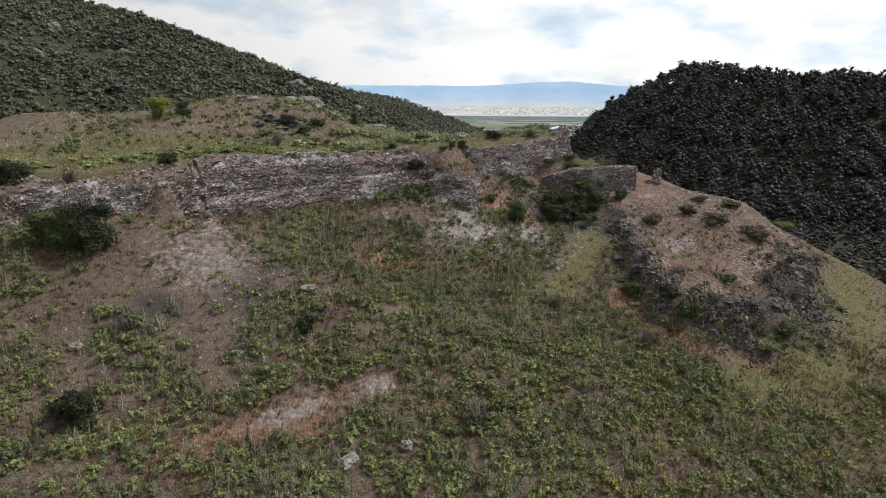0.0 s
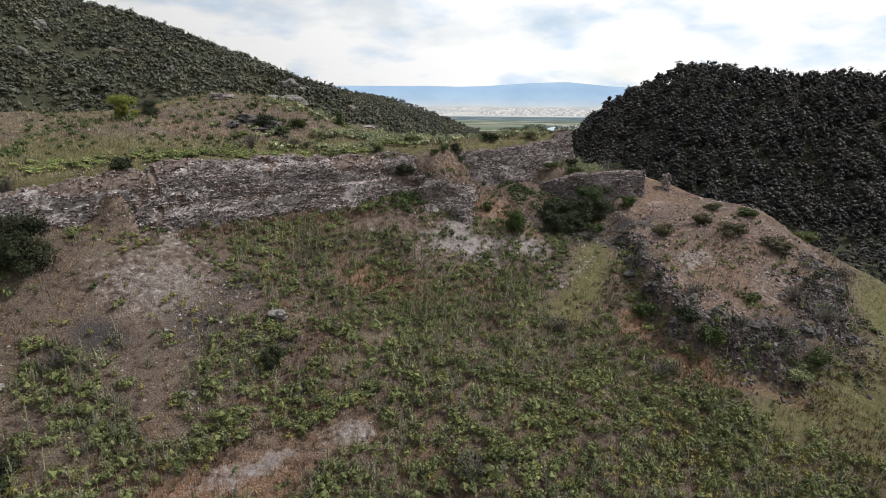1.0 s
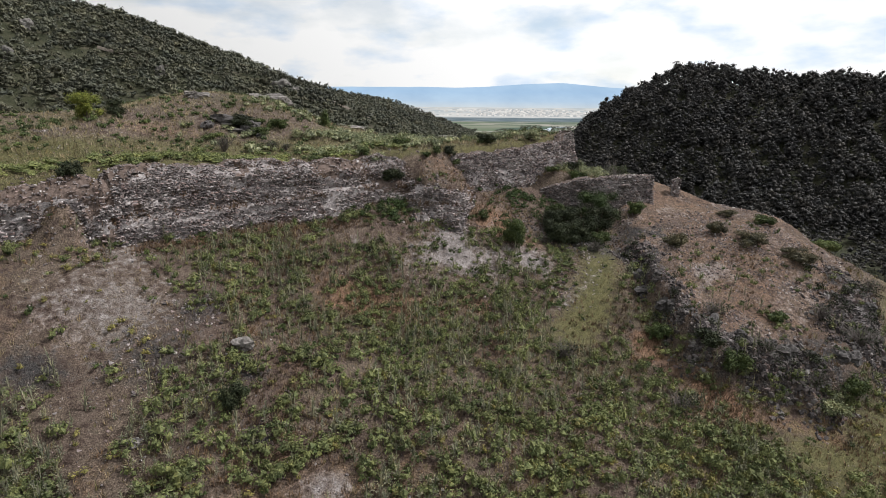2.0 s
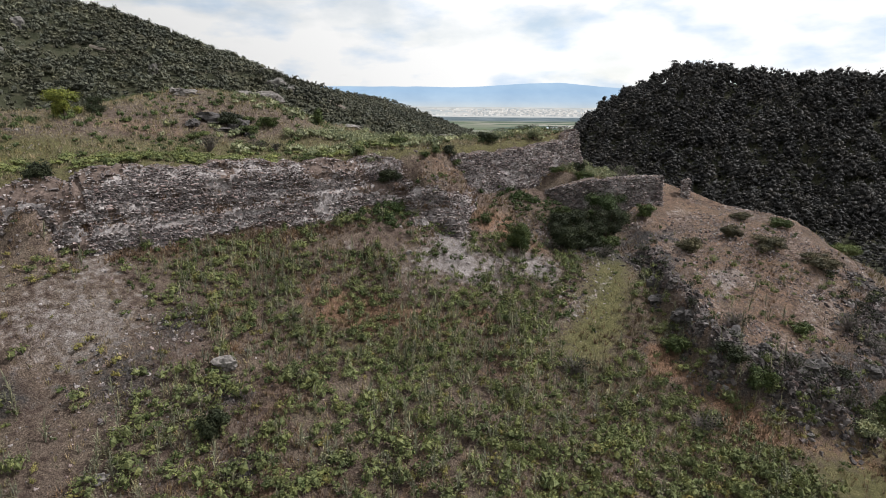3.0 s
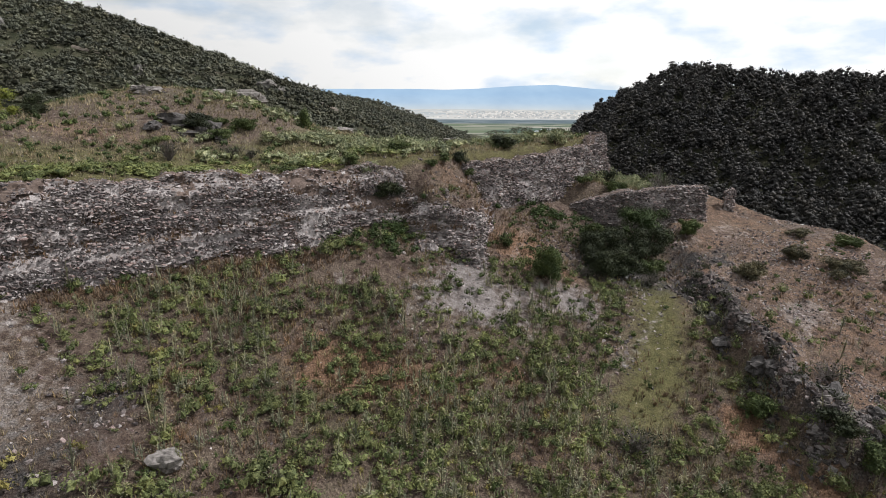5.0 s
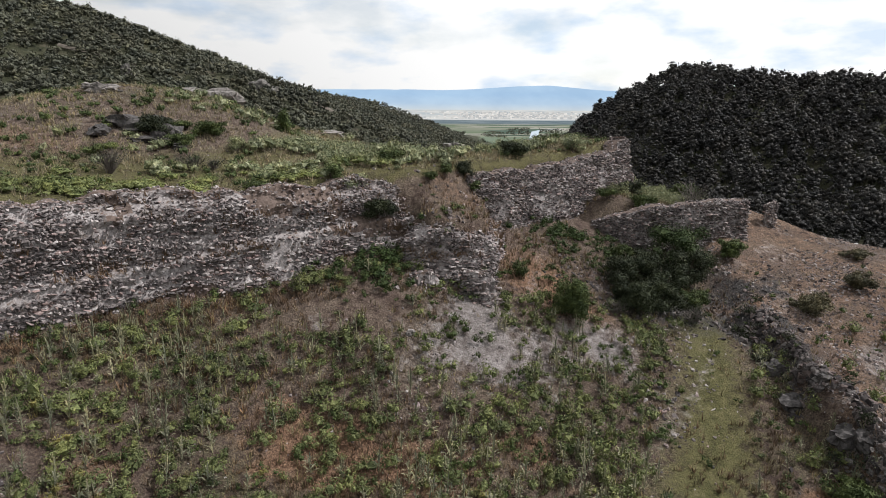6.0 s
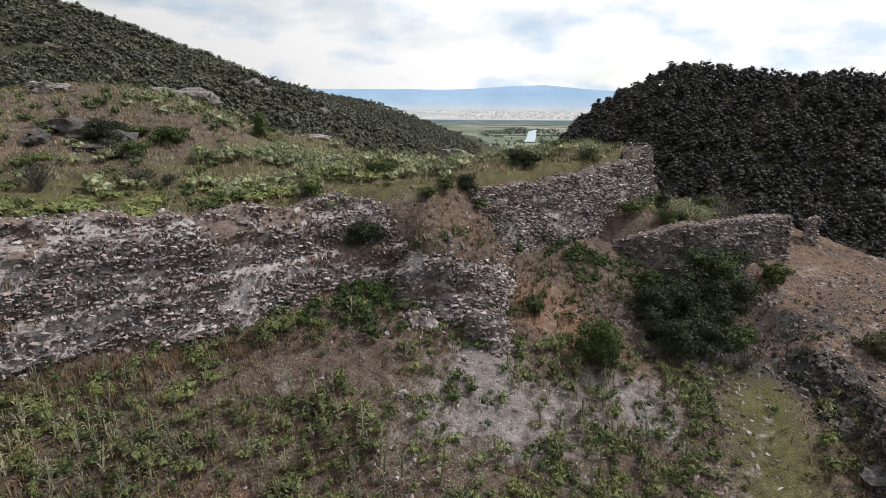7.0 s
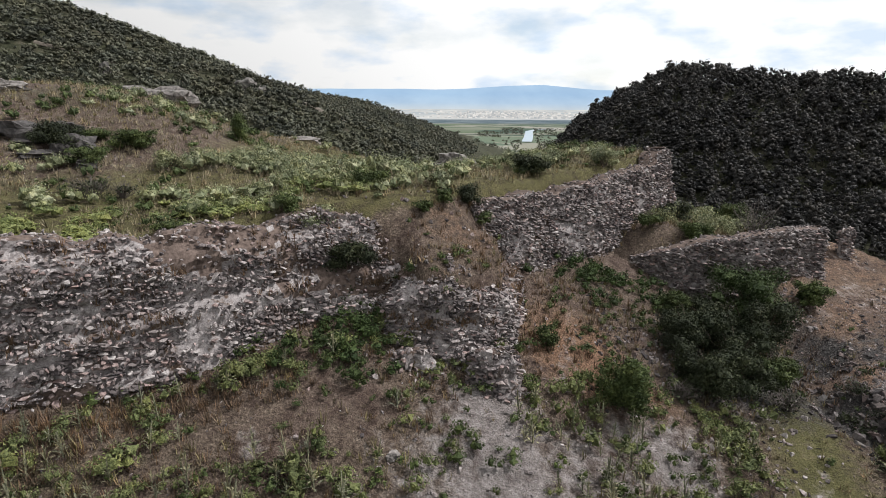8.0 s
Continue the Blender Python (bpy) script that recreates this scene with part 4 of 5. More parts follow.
lay("rubble_heap", STONES, scatter(12000, -17, 18, 28, 64, lambda x, y: np.clip(0.8 * spot(x, y, -13.6, 39.6, 1.4, 1.4) + 0.7 * spot(x, y, -15, 35.6, 1.8, 1.8) + 0.7 * spot(x, y, -9.7, 35.6, 1.2, 1.2) + 0.8 * spot(x, y, 9.6, 58.2, 2.2, 2.0) + 0.9 * spot(x, y, -1.2, 47.6, 1.0, 0.8) + 0.7 * spot(x, y, 10.8, 50.5, 1.6, 2.2) + 0.6 * spot(x, y, 13.0, 55.0, 1.6, 2.6) + 0.7 * spot(x, y, -2, 55, 3, 1.0), 0, 1)), 0.10, 0.30, "stone", "heaps of dark fallen rubble", "stones", tilt=0.9)
TERRACE_BUSHES = [
    (-32.8, 61.3, 2.7, 2.9, "yellow"), (-31.0, 63.2, 1.6, 1.8, "dark"), (-9.8, 55.5, 1.5, 0.6, "mid"), (-6.2, 56.5, 0.9, 0.5, "mid"), (1.4, 61.1, 1.1, 1.1, "dark"), (3.2, 62.7, 1.2, 1.1, "mid"), (-18.3, 57.0, 1.7, 1.6, "twig"), (-14.9, 59.4, 2.2, 1.2, "twig"), (-13.6, 59.6, 1.3, 0.9, "twig"), (-20.4, 59.8, 1.6, 0.9, "bright"), (-19.2, 64.4, 2.4, 1.7, "dark"), (-18.2, 66.2, 1.6, 0.8, "mid"), (-17.3, 63.3, 2.0, 1.0, "mid"), (-22.1, 69.6, 1.0, 0.6, "mid"), (-6.3, 57.7, 1.2, 0.9, "mid"), (-5.0, 57.8, 1.4, 0.9, "bloom"), (-9.7, 65.8, 1.6, 1.0, "bloom"), (-13.6, 64.2, 1.6, 1.1, "bloom"), (-3.1, 61.3, 1.6, 1.0, "mid"), (-16.1, 66.0, 2.1, 1.2, "mid"), (-13.0, 72.9, 1.2, 2.0, "mid"), (5.3, 67.3, 2.0, 1.2, "dark"), (10.2, 70.2, 1.6, 1.1, "bloom"),
]
WALL_BUSHES = [
    (19.3, 68.6, 2.8, 2.6, "twig"), (-3.6, 57.5, 2.3, 1.5, "dark"), (-13.0, 52.5, 1.5, 1.0, "twig"), (0.2, 59.9, 0.7, 0.8, "mid"), (1.8, 60.7, 1.0, 0.6, "mid"), (-0.7, 59.3, 0.8, 0.6, "mid"), (13.6, 71.6, 1.0, 1.0, "mid"), (14.7, 70.0, 1.8, 1.3, "dark"), (14.9, 66.8, 1.8, 1.4, "mid"), (12.2, 66.9, 1.4, 0.9, "mid"), (21.4, 79.0, 2.9, 2.1, "mid"), (21.3, 75.3, 2.3, 1.8, "mid"), (-34.3, 39.4, 2.8, 2.5, "dark"), (-30.6, 41.2, 1.9, 1.9, "twig"), (-24.2, 44.5, 1.4, 1.6, "dark"),
]
SLOPE_BUSHES = [
    (16.4, 62.8, 4.2, 3.9, "deep"), (11.7, 56.8, 3.0, 2.4, "dark"), (7.2, 54.8, 1.9, 2.9, "mid"), (11.9, 59.9, 3.2, 2.3, "dark"), (12.0, 62.6, 1.7, 1.2, "mid"), (13.8, 62.4, 1.9, 1.5, "dark"), (9.8, 56.0, 1.5, 1.0, "twig"), (14.6, 56.4, 1.7, 1.2, "twig"), (13.4, 57.6, 2.2, 1.7, "dark"), (13.8, 59.2, 2.6, 2.2, "dark"), (15.6, 58.6, 1.8, 1.4, "mid"), (18.2, 57.4, 1.4, 0.9, "twig"), (4.5, 57.2, 0.8, 1.1, "mid"), (15.8, 61.2, 3.6, 3.2, "dark"), (20.2, 64.3, 1.8, 1.5, "mid"), (-25.9, 36.1, 3.9, 4.7, "dark"), (-28.6, 35.7, 3.0, 3.5, "mid"), (-21.1, 25.0, 2.5, 2.3, "dark"), (2.6, 29.0, 2.4, 1.5, "twig"), (-9.4, 33.4, 1.4, 1.7, "dark"), (-21.3, 31.3, 2.6, 1.5, "twig"), (9.4, 42.5, 2.2, 1.7, "twig"), (16.2, 39.1, 2.2, 1.5, "twig"), (16.7, 45.6, 1.8, 1.4, "mid"),
]
MOUND_BUSHES = [
    (20.6, 41.6, 1.9, 1.5, "mid"), (28.9, 42.0, 2.0, 1.4, "mid"), (26.0, 41.6, 2.3, 1.3, "twig"), (20.9, 46.4, 1.9, 1.2, "twig"), (22.1, 57.4, 2.1, 1.4, "olive"), (26.9, 60.6, 1.8, 1.3, "olive"), (29.5, 58.3, 2.8, 1.2, "olive"), (26.3, 47.3, 1.4, 0.8, "mid"), (30.2, 48.4, 2.1, 1.8, "twig"), (32.6, 56.1, 2.8, 1.3, "olive"), (38.9, 62.9, 2.6, 1.5, "bright"), (30.3, 65.4, 1.8, 0.9, "olive"), (33.1, 63.9, 2.0, 1.0, "mid"), (31.1, 45.3, 3.6, 2.0, "twig"), (40.2, 57.6, 3.0, 1.9, "twig"), (19.1, 42.6, 1.8, 1.2, "dark"), (22.9, 42.5, 2.4, 1.2, "twig"), (26.5, 40.5, 2.2, 1.2, "bloom"),
]


# ---- shrubs ----
SHRUB_LABEL = {
    "dark": "dense dark green shrub", "mid": "leafy green shrub", "bright": "yellow-green bushy shrub",
    "yellow": "small yellow-green tree", "deep": "large deep green leafy shrub", "olive": "low olive-brown shrub", "bloom": "green shrub with pale bloom", "twig": "bare grey twiggy bush",
}


def shrub(x, y, w, h, kind, where):
    z = float(ground_z(x, y)) - 0.05
    ob = tagged(base_empty("shrub", x, y, z), SHRUB_LABEL[kind] + " " + where, "shrub")
    h = max(h, 0.45 * w)
    big = w > 1.6
    if kind == "twig":
        pieces = []
        for k in range(90 if big else 60):
            a, r = RNG.uniform(0, 6.28), math.sqrt(RNG.rand()) * 0.55 * w
            top = np.array([math.cos(a) * r, math.sin(a) * r, RNG.uniform(0.45, 1.0) * h * (1.1 - 0.5 * r / w)])
            mid = top * np.array([0.4, 0.4, 0.55]) + RNG.normal(size=3) * 0.06 * w
            pieces.append(taper([(0, 0, 0), mid, top], [0.022, 0.016, 0.006], 3))
        v, f = joined(pieces)
        part("twig_frame", mesh_of("twig_frame", v, f, MAT["twig"]), ob, "bare grey twigs")
        v, f = crown(int(160 * w), w, h * 0.8, 5, 0.1, 0.06)
        part("foliage", mesh_of("foliage", v, f, MAT["dark"]), ob)
        return ob
    v, f = branches(w, h, 7 if big else 5, 0.03 + 0.012 * w)
    part("branchwork", mesh_of("branchwork", v, f, MAT["bark"]), ob)
    n = int(np.clip((1900 if y > 48 else 1100) * w * h, 700, 12500))
    v, f = crown(n, w, h, 24 if big else 11, 0.10, ((0.058 if big else 0.045) if y > 48 else 0.070), 0.50)
    part("foliage", mesh_of("foliage", v, f, MAT[kind]), ob)
    return ob


for rows, where in ((TERRACE_BUSHES, "on the grassy terrace"), (WALL_BUSHES, "on the ruined walls"), (SLOPE_BUSHES, "on the slope below the walls"), (MOUND_BUSHES, "on the rocky mound")):
    for x, y, w, h, kind in rows:
        shrub(x, y, w, h, kind, where)


# ---- weeds and grasses ----
def clump_templates(count, leaves, w, h, size):
    return [crown(leaves, w, h, 4, 0.05, size) for k in range(count)]


def dome_templates(count, leaves, w, h, size, lumps=3):
    """Compact cushions: a few rounded masses with a close skin of leaves and a few loose sprays."""
    out = []
    for k in range(count):
        a = np.arange(lumps) * 6.28 / lumps + RNG.uniform(-0.6, 0.6, lumps)
        reach = RNG.uniform(0.10, 0.28, lumps) * w
        mid = np.column_stack([np.cos(a) * reach, np.sin(a) * reach, RNG.uniform(0.32, 0.55, lumps) * h])
        r = RNG.uniform(0.65, 0.95, lumps)[:, None] * np.array([0.37 * w, 0.37 * w, 0.52 * h])
        core = knobs(mid, r * 0.62, OCTA, 0.25)
        pick = RNG.randint(0, lumps, leaves)
        d = RNG.normal(size=(leaves, 3))
        d[:, 2] = np.abs(d[:, 2]) - 0.12
        d /= np.linalg.norm(d, axis=1, keepdims=True)
        off = np.where(RNG.rand(leaves, 1) < 0.15, RNG.uniform(1.05, 1.3, (leaves, 1)), RNG.uniform(0.82, 1.06, (leaves, 1)))
        out.append(joined([core, leaf_cloud(mid[pick] + d * r[pick] * off, size, out=d, loose=0.6)]))
    return out


def spike_templates(count):
    """Mullein: leaves in a rising star round a tall flower spike."""
    out = []
    for k in range(count):
        v, f = [], []
        hh = RNG.uniform(0.65, 1.0)
        for j in range(15):
            q = j / 15
            a, r = j * 2.4 + RNG.uniform(-0.4, 0.4), 0.29 * (1 - 0.72 * q) * RNG.uniform(0.8, 1.15)
            z = 0.04 + 0.62 * hh * q
            d, s = np.array([math.cos(a), math.sin(a), 0]), np.array([-math.sin(a), math.cos(a), 0]) * 0.030 * (1 - 0.4 * q)
            b = len(v)
            rise = RNG.uniform(0.06, 0.24)
            v += [d * 0.01 + (0, 0, z), d * r * 0.55 - s + (0, 0, z + rise), d * r + (0, 0, z + rise * 1.1), d * r * 0.55 + s + (0, 0, z + rise)]
            f.append((b, b + 1, b + 2, b + 3))
        tv, tf = taper([(0, 0, 0), (0.01, 0, hh * 0.6), (0.03, 0.02, hh)], [0.02, 0.03, 0.008], 3)
        b = len(v)
        v += list(tv)
        f += [tuple(q + b) for q in tf]
        out.append((np.array(v), np.array(f)))
    return out


def track_bare(x, y):
    """The trodden track and the bare reddish soil beside it."""
    return 0.95 * near_line(DIRT_TRACK, x, y, 1.0) + 0.7 * spot(x, y, -7.6, 26.4, 3.0, 1.6) + 0.5 * spot(x, y, -19.5, 26.5, 2.6, 1.2)


def field(x, y):
    """How thickly the weeds grow on the slope."""
    z = zones(x, y)
    thin = 1 - np.clip(1.6 * z["pale"] + 0.8 * z["lawn"] + 0.9 * near_line(LAWN_PATH, x, y, 2.2) + 0.85 * near_line(LAWN_EAST, x, y, 2.4) + 0.9 * near_line(RIM_SOIL, x, y, 1.0) + 0.6 * spot(x, y, -18, 37.5, 6.5, 4.6) + track_bare(x, y), 0, 1)
    lush = 0.52 + 0.32 * smooth((36 - y) / 4.0) * smooth((-13 - x) / 4.0) - 0.42 * smooth((x - 6) / 10) * smooth((37 - y) / 6) - 0.12 * smooth((31 - y) / 4) + 0.56 * smooth((x + 17) / 6.0) * smooth((58 - y) / 4.0) - 0.25 * spot(x, y, -12, 34, 4, 3) + 0.35 * spot(x, y, 11, 37, 10, 9) + 0.38 * spot(x, y, -16, 28.5, 6.0, 3.6)
    patchy = 2.1 * fbm(x / 1.9, y / 1.9, 3) + 1.3 * fbm(x / 6.0 + 4, y / 6.0, 2)
    return np.clip((lush + patchy * 0.8) * thin * (1 - 0.92 * mound_cover(x, y)), 0, 1) * off_walls(x, y)


def terrace_only(x, y):
    head, _, _ = along(WALL_LINE, x, y)
    off, _, _ = along(BROW, x, y)
    return (head > 0.6) & (off > -12)


def below(x, y):
    head, _, _ = along(WALL_LINE, x, y)
    bank, _, _ = along(BANK_LINE, x, y)
    off, _, _ = along(BROW, x, y)
    return (head < -2.0) & (off > -15) & ((bank < -2) | (x < 9))


CLUMPS = dome_templates(14, 66, 0.74, 0.52, 0.047, 2)
FINE_CLUMPS = dome_templates(14, 110, 0.72, 0.54, 0.039, 2)
lay("spurge_clumps", CLUMPS, scatter(4900, -38, 42, 18, 38, lambda x, y: 0.95 * field(x, y) * below(x, y)), 0.70, 1.85, "clump", "low clumps of green spurge over the slope", "weeds", sink=0.02)
lay("upper_spurge_clumps", FINE_CLUMPS, scatter(5300, -34, 38, 38, 56, lambda x, y: 0.85 * field(x, y) * below(x, y)), 0.50, 1.45, "clump", "rounded clumps of green spurge near the walls", "weeds", sink=0.02)
lay("dry_clumps", CLUMPS, scatter(4200, -38, 44, 18, 44, lambda x, y: 0.62 * np.clip(0.30 + 1.4 * fbm(x / 4 + 2, y / 4 + 6, 3) + 0.55 * smooth((x - 4) / 10) * smooth((38 - y) / 6) + 0.15 * smooth((30 - y) / 4), 0, 1) * (1 - np.clip(track_bare(x, y), 0, 1)) * below(x, y) * (1 - mound_cover(x, y)) * (1 - zones(x, y)["pale"])), 0.4, 1.1, "ochre", "ochre clumps of withered weeds", "weeds", sink=0.02)
lay("yellowing_clumps", CLUMPS, scatter(2600, 2, 44, 18, 38, lambda x, y: 0.75 * smooth((x - 3) / 8) * smooth((38 - y) / 5) * np.clip(0.55 + 1.8 * fbm(x / 2.3 + 5, y / 2.3, 3), 0, 1) * below(x, y) * (1 - mound_cover(x, y)) * (1 - 0.9 * near_line(LAWN_EAST, x, y, 2.2)) * (1 - 0.9 * near_line(RIM_SOIL, x, y, 1.4))), 0.5, 1.35, "ochre", "yellow-green clumps of drying spurge", "weeds", sink=0.02)
lay("lower_clumps", dome_templates(8, 12, 0.75, 0.46, 0.07, 2), scatter(5200, -44, 44, -14, 19, lambda x, y: 0.6 * np.clip(0.5 + 1.3 * fbm(x / 2.2, y / 2.2, 3), 0, 1) * smooth((y + 14) / 26)), 0.5, 1.5, "clump", "clumps of green spurge lower on the slope", "weeds", sink=0.02)
lay("lower_grass", TUFTS, scatter(9000, -44, 44, -14, 18, lambda x, y: 0.7 * smooth((y + 14) / 26)), 0.6, 1.4, "straw", "dry grass lower on the slope", "grass")
lay("dark_weeds", dome_templates(8, 24, 0.55, 0.42, 0.05, 2), scatter(3400, -40, 46, 18, 38, lambda x, y: 0.5 * np.clip(field(x, y) + 0.12, 0, 1) * below(x, y)), 0.5, 1.3, "mid", "darker leafy weeds between the clumps", "weeds", sink=0.02)
lay("upper_dark_weeds", dome_templates(8, 50, 0.55, 0.44, 0.04, 2), scatter(5600, -30, 34, 38, 64, lambda x, y: 0.42 * np.clip(field(x, y) + 0.12, 0, 1) * below(x, y)), 0.5, 1.3, "mid", "dark leafy weeds near the walls", "weeds", sink=0.02)
lay("scree_weeds", FINE_CLUMPS, scatter(480, -4, 16, 46, 58, lambda x, y: 0.5 * zones(x, y)["pale"] * off_walls(x, y)), 0.35, 1.2, "mid", "small weeds dotted over the pale scree", "weeds", sink=0.02)
lay("gully_weeds", FINE_CLUMPS, scatter(900, 5, 16, 44, 60, lambda x, y: 0.8 * np.clip(spot(x, y, 9.6, 50.4, 1.2, 2.0) + 0.6 * spot(x, y, 3.6, 47.4, 2.2, 0.9) + 0.5 * spot(x, y, 6.4, 57.0, 0.7, 1.6), 0, 1)), 0.4, 1.1, "mid", "leafy green weeds beside the gully", "weeds", sink=0.02)
lay("slump_weeds", FINE_CLUMPS, scatter(420, -28, 6, 40, 63, lambda x, y: 0.6 * np.clip(0.5 * spot(x, y, -23.6, 43.4, 2.6, 2.0) + spot(x, y, 0.6, 58.6, 2.8, 2.4), 0, 1)), 0.4, 1.1, "mid", "weeds on the earth slumped over the walls", "weeds", sink=0.02)
lay("nettles", FINE_CLUMPS, scatter(2600, -9, 14, 50, 66, lambda x, y: 0.8 * np.clip(1.3 * spot(x, y, -3.6, 55.5, 2.2, 1.2) + 0.5 * spot(x, y, -5.4, 53.6, 2.0, 1.0) + 0.8 * spot(x, y, 9.2, 62.9, 3.0, 1.3), 0, 1)), 0.6, 1.5, "nettle", "lush dark nettles in the wall's corner", "weeds")
lay("mullein", spike_templates(8), scatter(13000, -36, 40, 18, 54, lambda x, y: 0.38 * field(x, y) * below(x, y) * (0.35 + 1.6 * (fbm(x / 4 + 9, y / 4, 2) > 0.0) + 1.3 * spot(x, y, -15, 28.5, 6.0, 3.6))), 0.65, 1.4, "spike", "pale grey-green mullein spikes", "weeds", tilt=0.16)
lay("field_grass", TUFTS, scatter(15000, -42, 48, 19, 66, lambda x, y: np.clip(0.15 + field(x, y), 0, 1) * (1 - 0.92 * spot(x, y, 6.2, 57.6, 3.6, 4.2)) * below(x, y) * (1 - 0.8 * mound_cover(x, y)) * (1 - zones(x, y)["pale"])), 0.6, 1.5, "grass", "rough green grass on the slope", "grass")
lay("dry_grass", TUFTS, scatter(30000, -42, 48, 17, 66, lambda x, y: np.clip(0.36 + 1.1 * fbm(x / 3.0 + 4, y / 3.0, 3) + 0.6 * smooth((x - 8) / 10) * smooth((40 - y) / 8) + 0.25 * smooth((32 - y) / 5), 0, 1) * (1 - 0.92 * spot(x, y, 6.2, 57.6, 3.6, 4.2)) * below(x, y) * (1 - 0.75 * mound_cover(x, y)) * (1 - zones(x, y)["pale"]) * (1 - 0.9 * near_line(LAWN_PATH, x, y, 2.2)) * (1 - 0.6 * near_line(LAWN_EAST, x, y, 2.4))), 0.5, 1.3, "straw", "dry straw-coloured grass tufts", "grass")
lay("rusty_grass", TUFTS, scatter(56000, -40, 40, 17, 62, lambda x, y: np.clip((0.18 + 1.2 * zones(x, y)["red"]) * (1 - mound_cover(x, y)) * (1 - 0.97 * spot(x, y, 6.2, 57.6, 4.0, 4.6)) + 0.45 * spot(x, y, -14, 28, 8.0, 4.0) + 0.3 * spot(x, y, -8, 44, 7.0, 5.0) + 1.1 * (fbm(x / 4.0 + 2, y / 4.0, 3) - 0.12), 0, 1) * (1 - np.clip(1.9 * zones(x, y)["pale"], 0, 1)) * below(x, y)), 0.6, 1.4, "rust", "rust-brown dead grass", "grass")


WALL_FOOT = [(-20.4, 42.4), (-19.0, 44.0), (-13.6, 49.1), (-10.8, 50.4), (-6.0, 52.8), (-2.6, 54.4)]
lay("wall_foot_grass", TUFTS, scatter(9000, -21, -2, 41, 56, lambda x, y: 0.7 * near_line(WALL_FOOT, x, y, 0.9) * (fbm(x / 2, y / 2, 3) > -0.15)), 0.6, 1.5, "rust", "rust-brown grass along the wall's foot", "grass")
lay("wall_foot_weeds", FINE_CLUMPS, scatter(1500, -21, -2, 41, 56, lambda x, y: 0.6 * near_line(WALL_FOOT, x, y, 1.2) * (fbm(x / 2 + 5, y / 2, 3) > 0.0)), 0.35, 0.9, "mid", "green weeds along the wall's foot", "weeds", sink=0.02)


def band(x, y):
    """The bright low growth along the wall heads."""
    head, _, _ = along(WALL_LINE, x, y)
    return np.exp(-((head - 3.2) / 1.6) ** 2) * (x < -2) * np.clip(0.8 + 1.2 * fbm(x / 3, y / 3, 2), 0, 1)


lay("bright_cushions", dome_templates(8, 130, 1.05, 0.46, 0.038, 4), scatter(7000, -46, 8, 36, 62, lambda x, y: 0.5 * band(x, y) * terrace_only(x, y)), 0.7, 1.5, "cushion", "bright yellow-green cushions along the wall head", "weeds", sink=0.02)
lay("flowering_shrublets", dome_templates(9, 170, 1.15, 0.85, 0.040, 4), scatter(4800, -24, 14, 57, 88, lambda x, y: 0.62 * np.clip(spot(x, y, -7, 68, 11, 9) + 0.7 * spot(x, y, -13, 63, 5, 4) + 0.5 * spot(x, y, 7, 71, 5, 4), 0, 1) * terrace_only(x, y) * (fbm(x / 3, y / 3, 2) > -0.08)), 0.45, 1.25, "bloom", "pale-flowered shrublets over the knoll's flank", "weeds", sink=0.03)
lay("green_shrublets", dome_templates(8, 50, 0.85, 0.6, 0.045, 3), scatter(4000, -48, 22, 46, 92, lambda x, y: 0.17 * terrace_only(x, y) * (1 + 2 * (fbm(x / 5 + 7, y / 5, 3) > 0.1))), 0.5, 1.3, "mid", "green shrublets dotted over the terrace", "weeds", sink=0.03)
lay("terrace_grass", TUFTS, scatter(46000, -50, 20, 42, 90, lambda x, y: 0.7 * terrace_only(x, y) * np.clip(0.5 + fbm(x / 5 + 1, y / 5, 3), 0, 1)), 0.6, 1.4, "pale_straw", "dry pale grass on the terrace", "grass")
lay("terrace_green_grass", TUFTS, scatter(22000, -50, 20, 42, 90, lambda x, y: 0.6 * terrace_only(x, y) * np.clip(0.4 + 1.2 * fbm(x / 6, y / 6, 3), 0, 1)), 0.6, 1.3, "grass", "green grass on the terrace", "grass")
lay("apron_grass", TUFTS, scatter(2600, -4, 7, 55, 63, lambda x, y: 0.15 * spot(x, y, 1.4, 58.8, 3.0, 2.6)), 0.5, 1.3, "rust", "rust-brown grass on the earth over the pier", "grass")
lay("apron_straw", TUFTS, scatter(4000, -4, 12, 52, 64, lambda x, y: 0.16 * spot(x, y, 5.0, 58.8, 4.0, 4.0)), 0.5, 1.2, "straw", "straw-coloured grass on the earth beside the pier", "grass")
lay("rim_scrub", clump_templates(6, 120, 0.9, 0.55, 0.055), RIM[::55], 0.5, 1.4, "dark", "low dark scrub among the rocks of the mound's rim", "scrub", sink=0.05)
lay("bank_shrublets", clump_templates(5, 260, 0.9, 0.7, 0.040), scatter(260, 13, 24, 67, 76, lambda x, y: 0.5 * (along(BANK_LINE, x, y)[0] > 1.0) * (along(WALL_LINE, x, y)[0] < -1.5)), 0.5, 1.6, "bloom", "pale-flowered shrublets on the bank", "weeds", sink=0.03)
lay("bank_grass", TUFTS, scatter(5000, 9, 25, 65, 84, lambda x, y: 0.7 * (along(BANK_LINE, x, y)[0] > 0.3) * (along(WALL_LINE, x, y)[0] < -1.0)), 0.7, 1.5, "straw", "dry grass on the bank behind the low wall", "grass")

# ---- woods on the far slopes ----


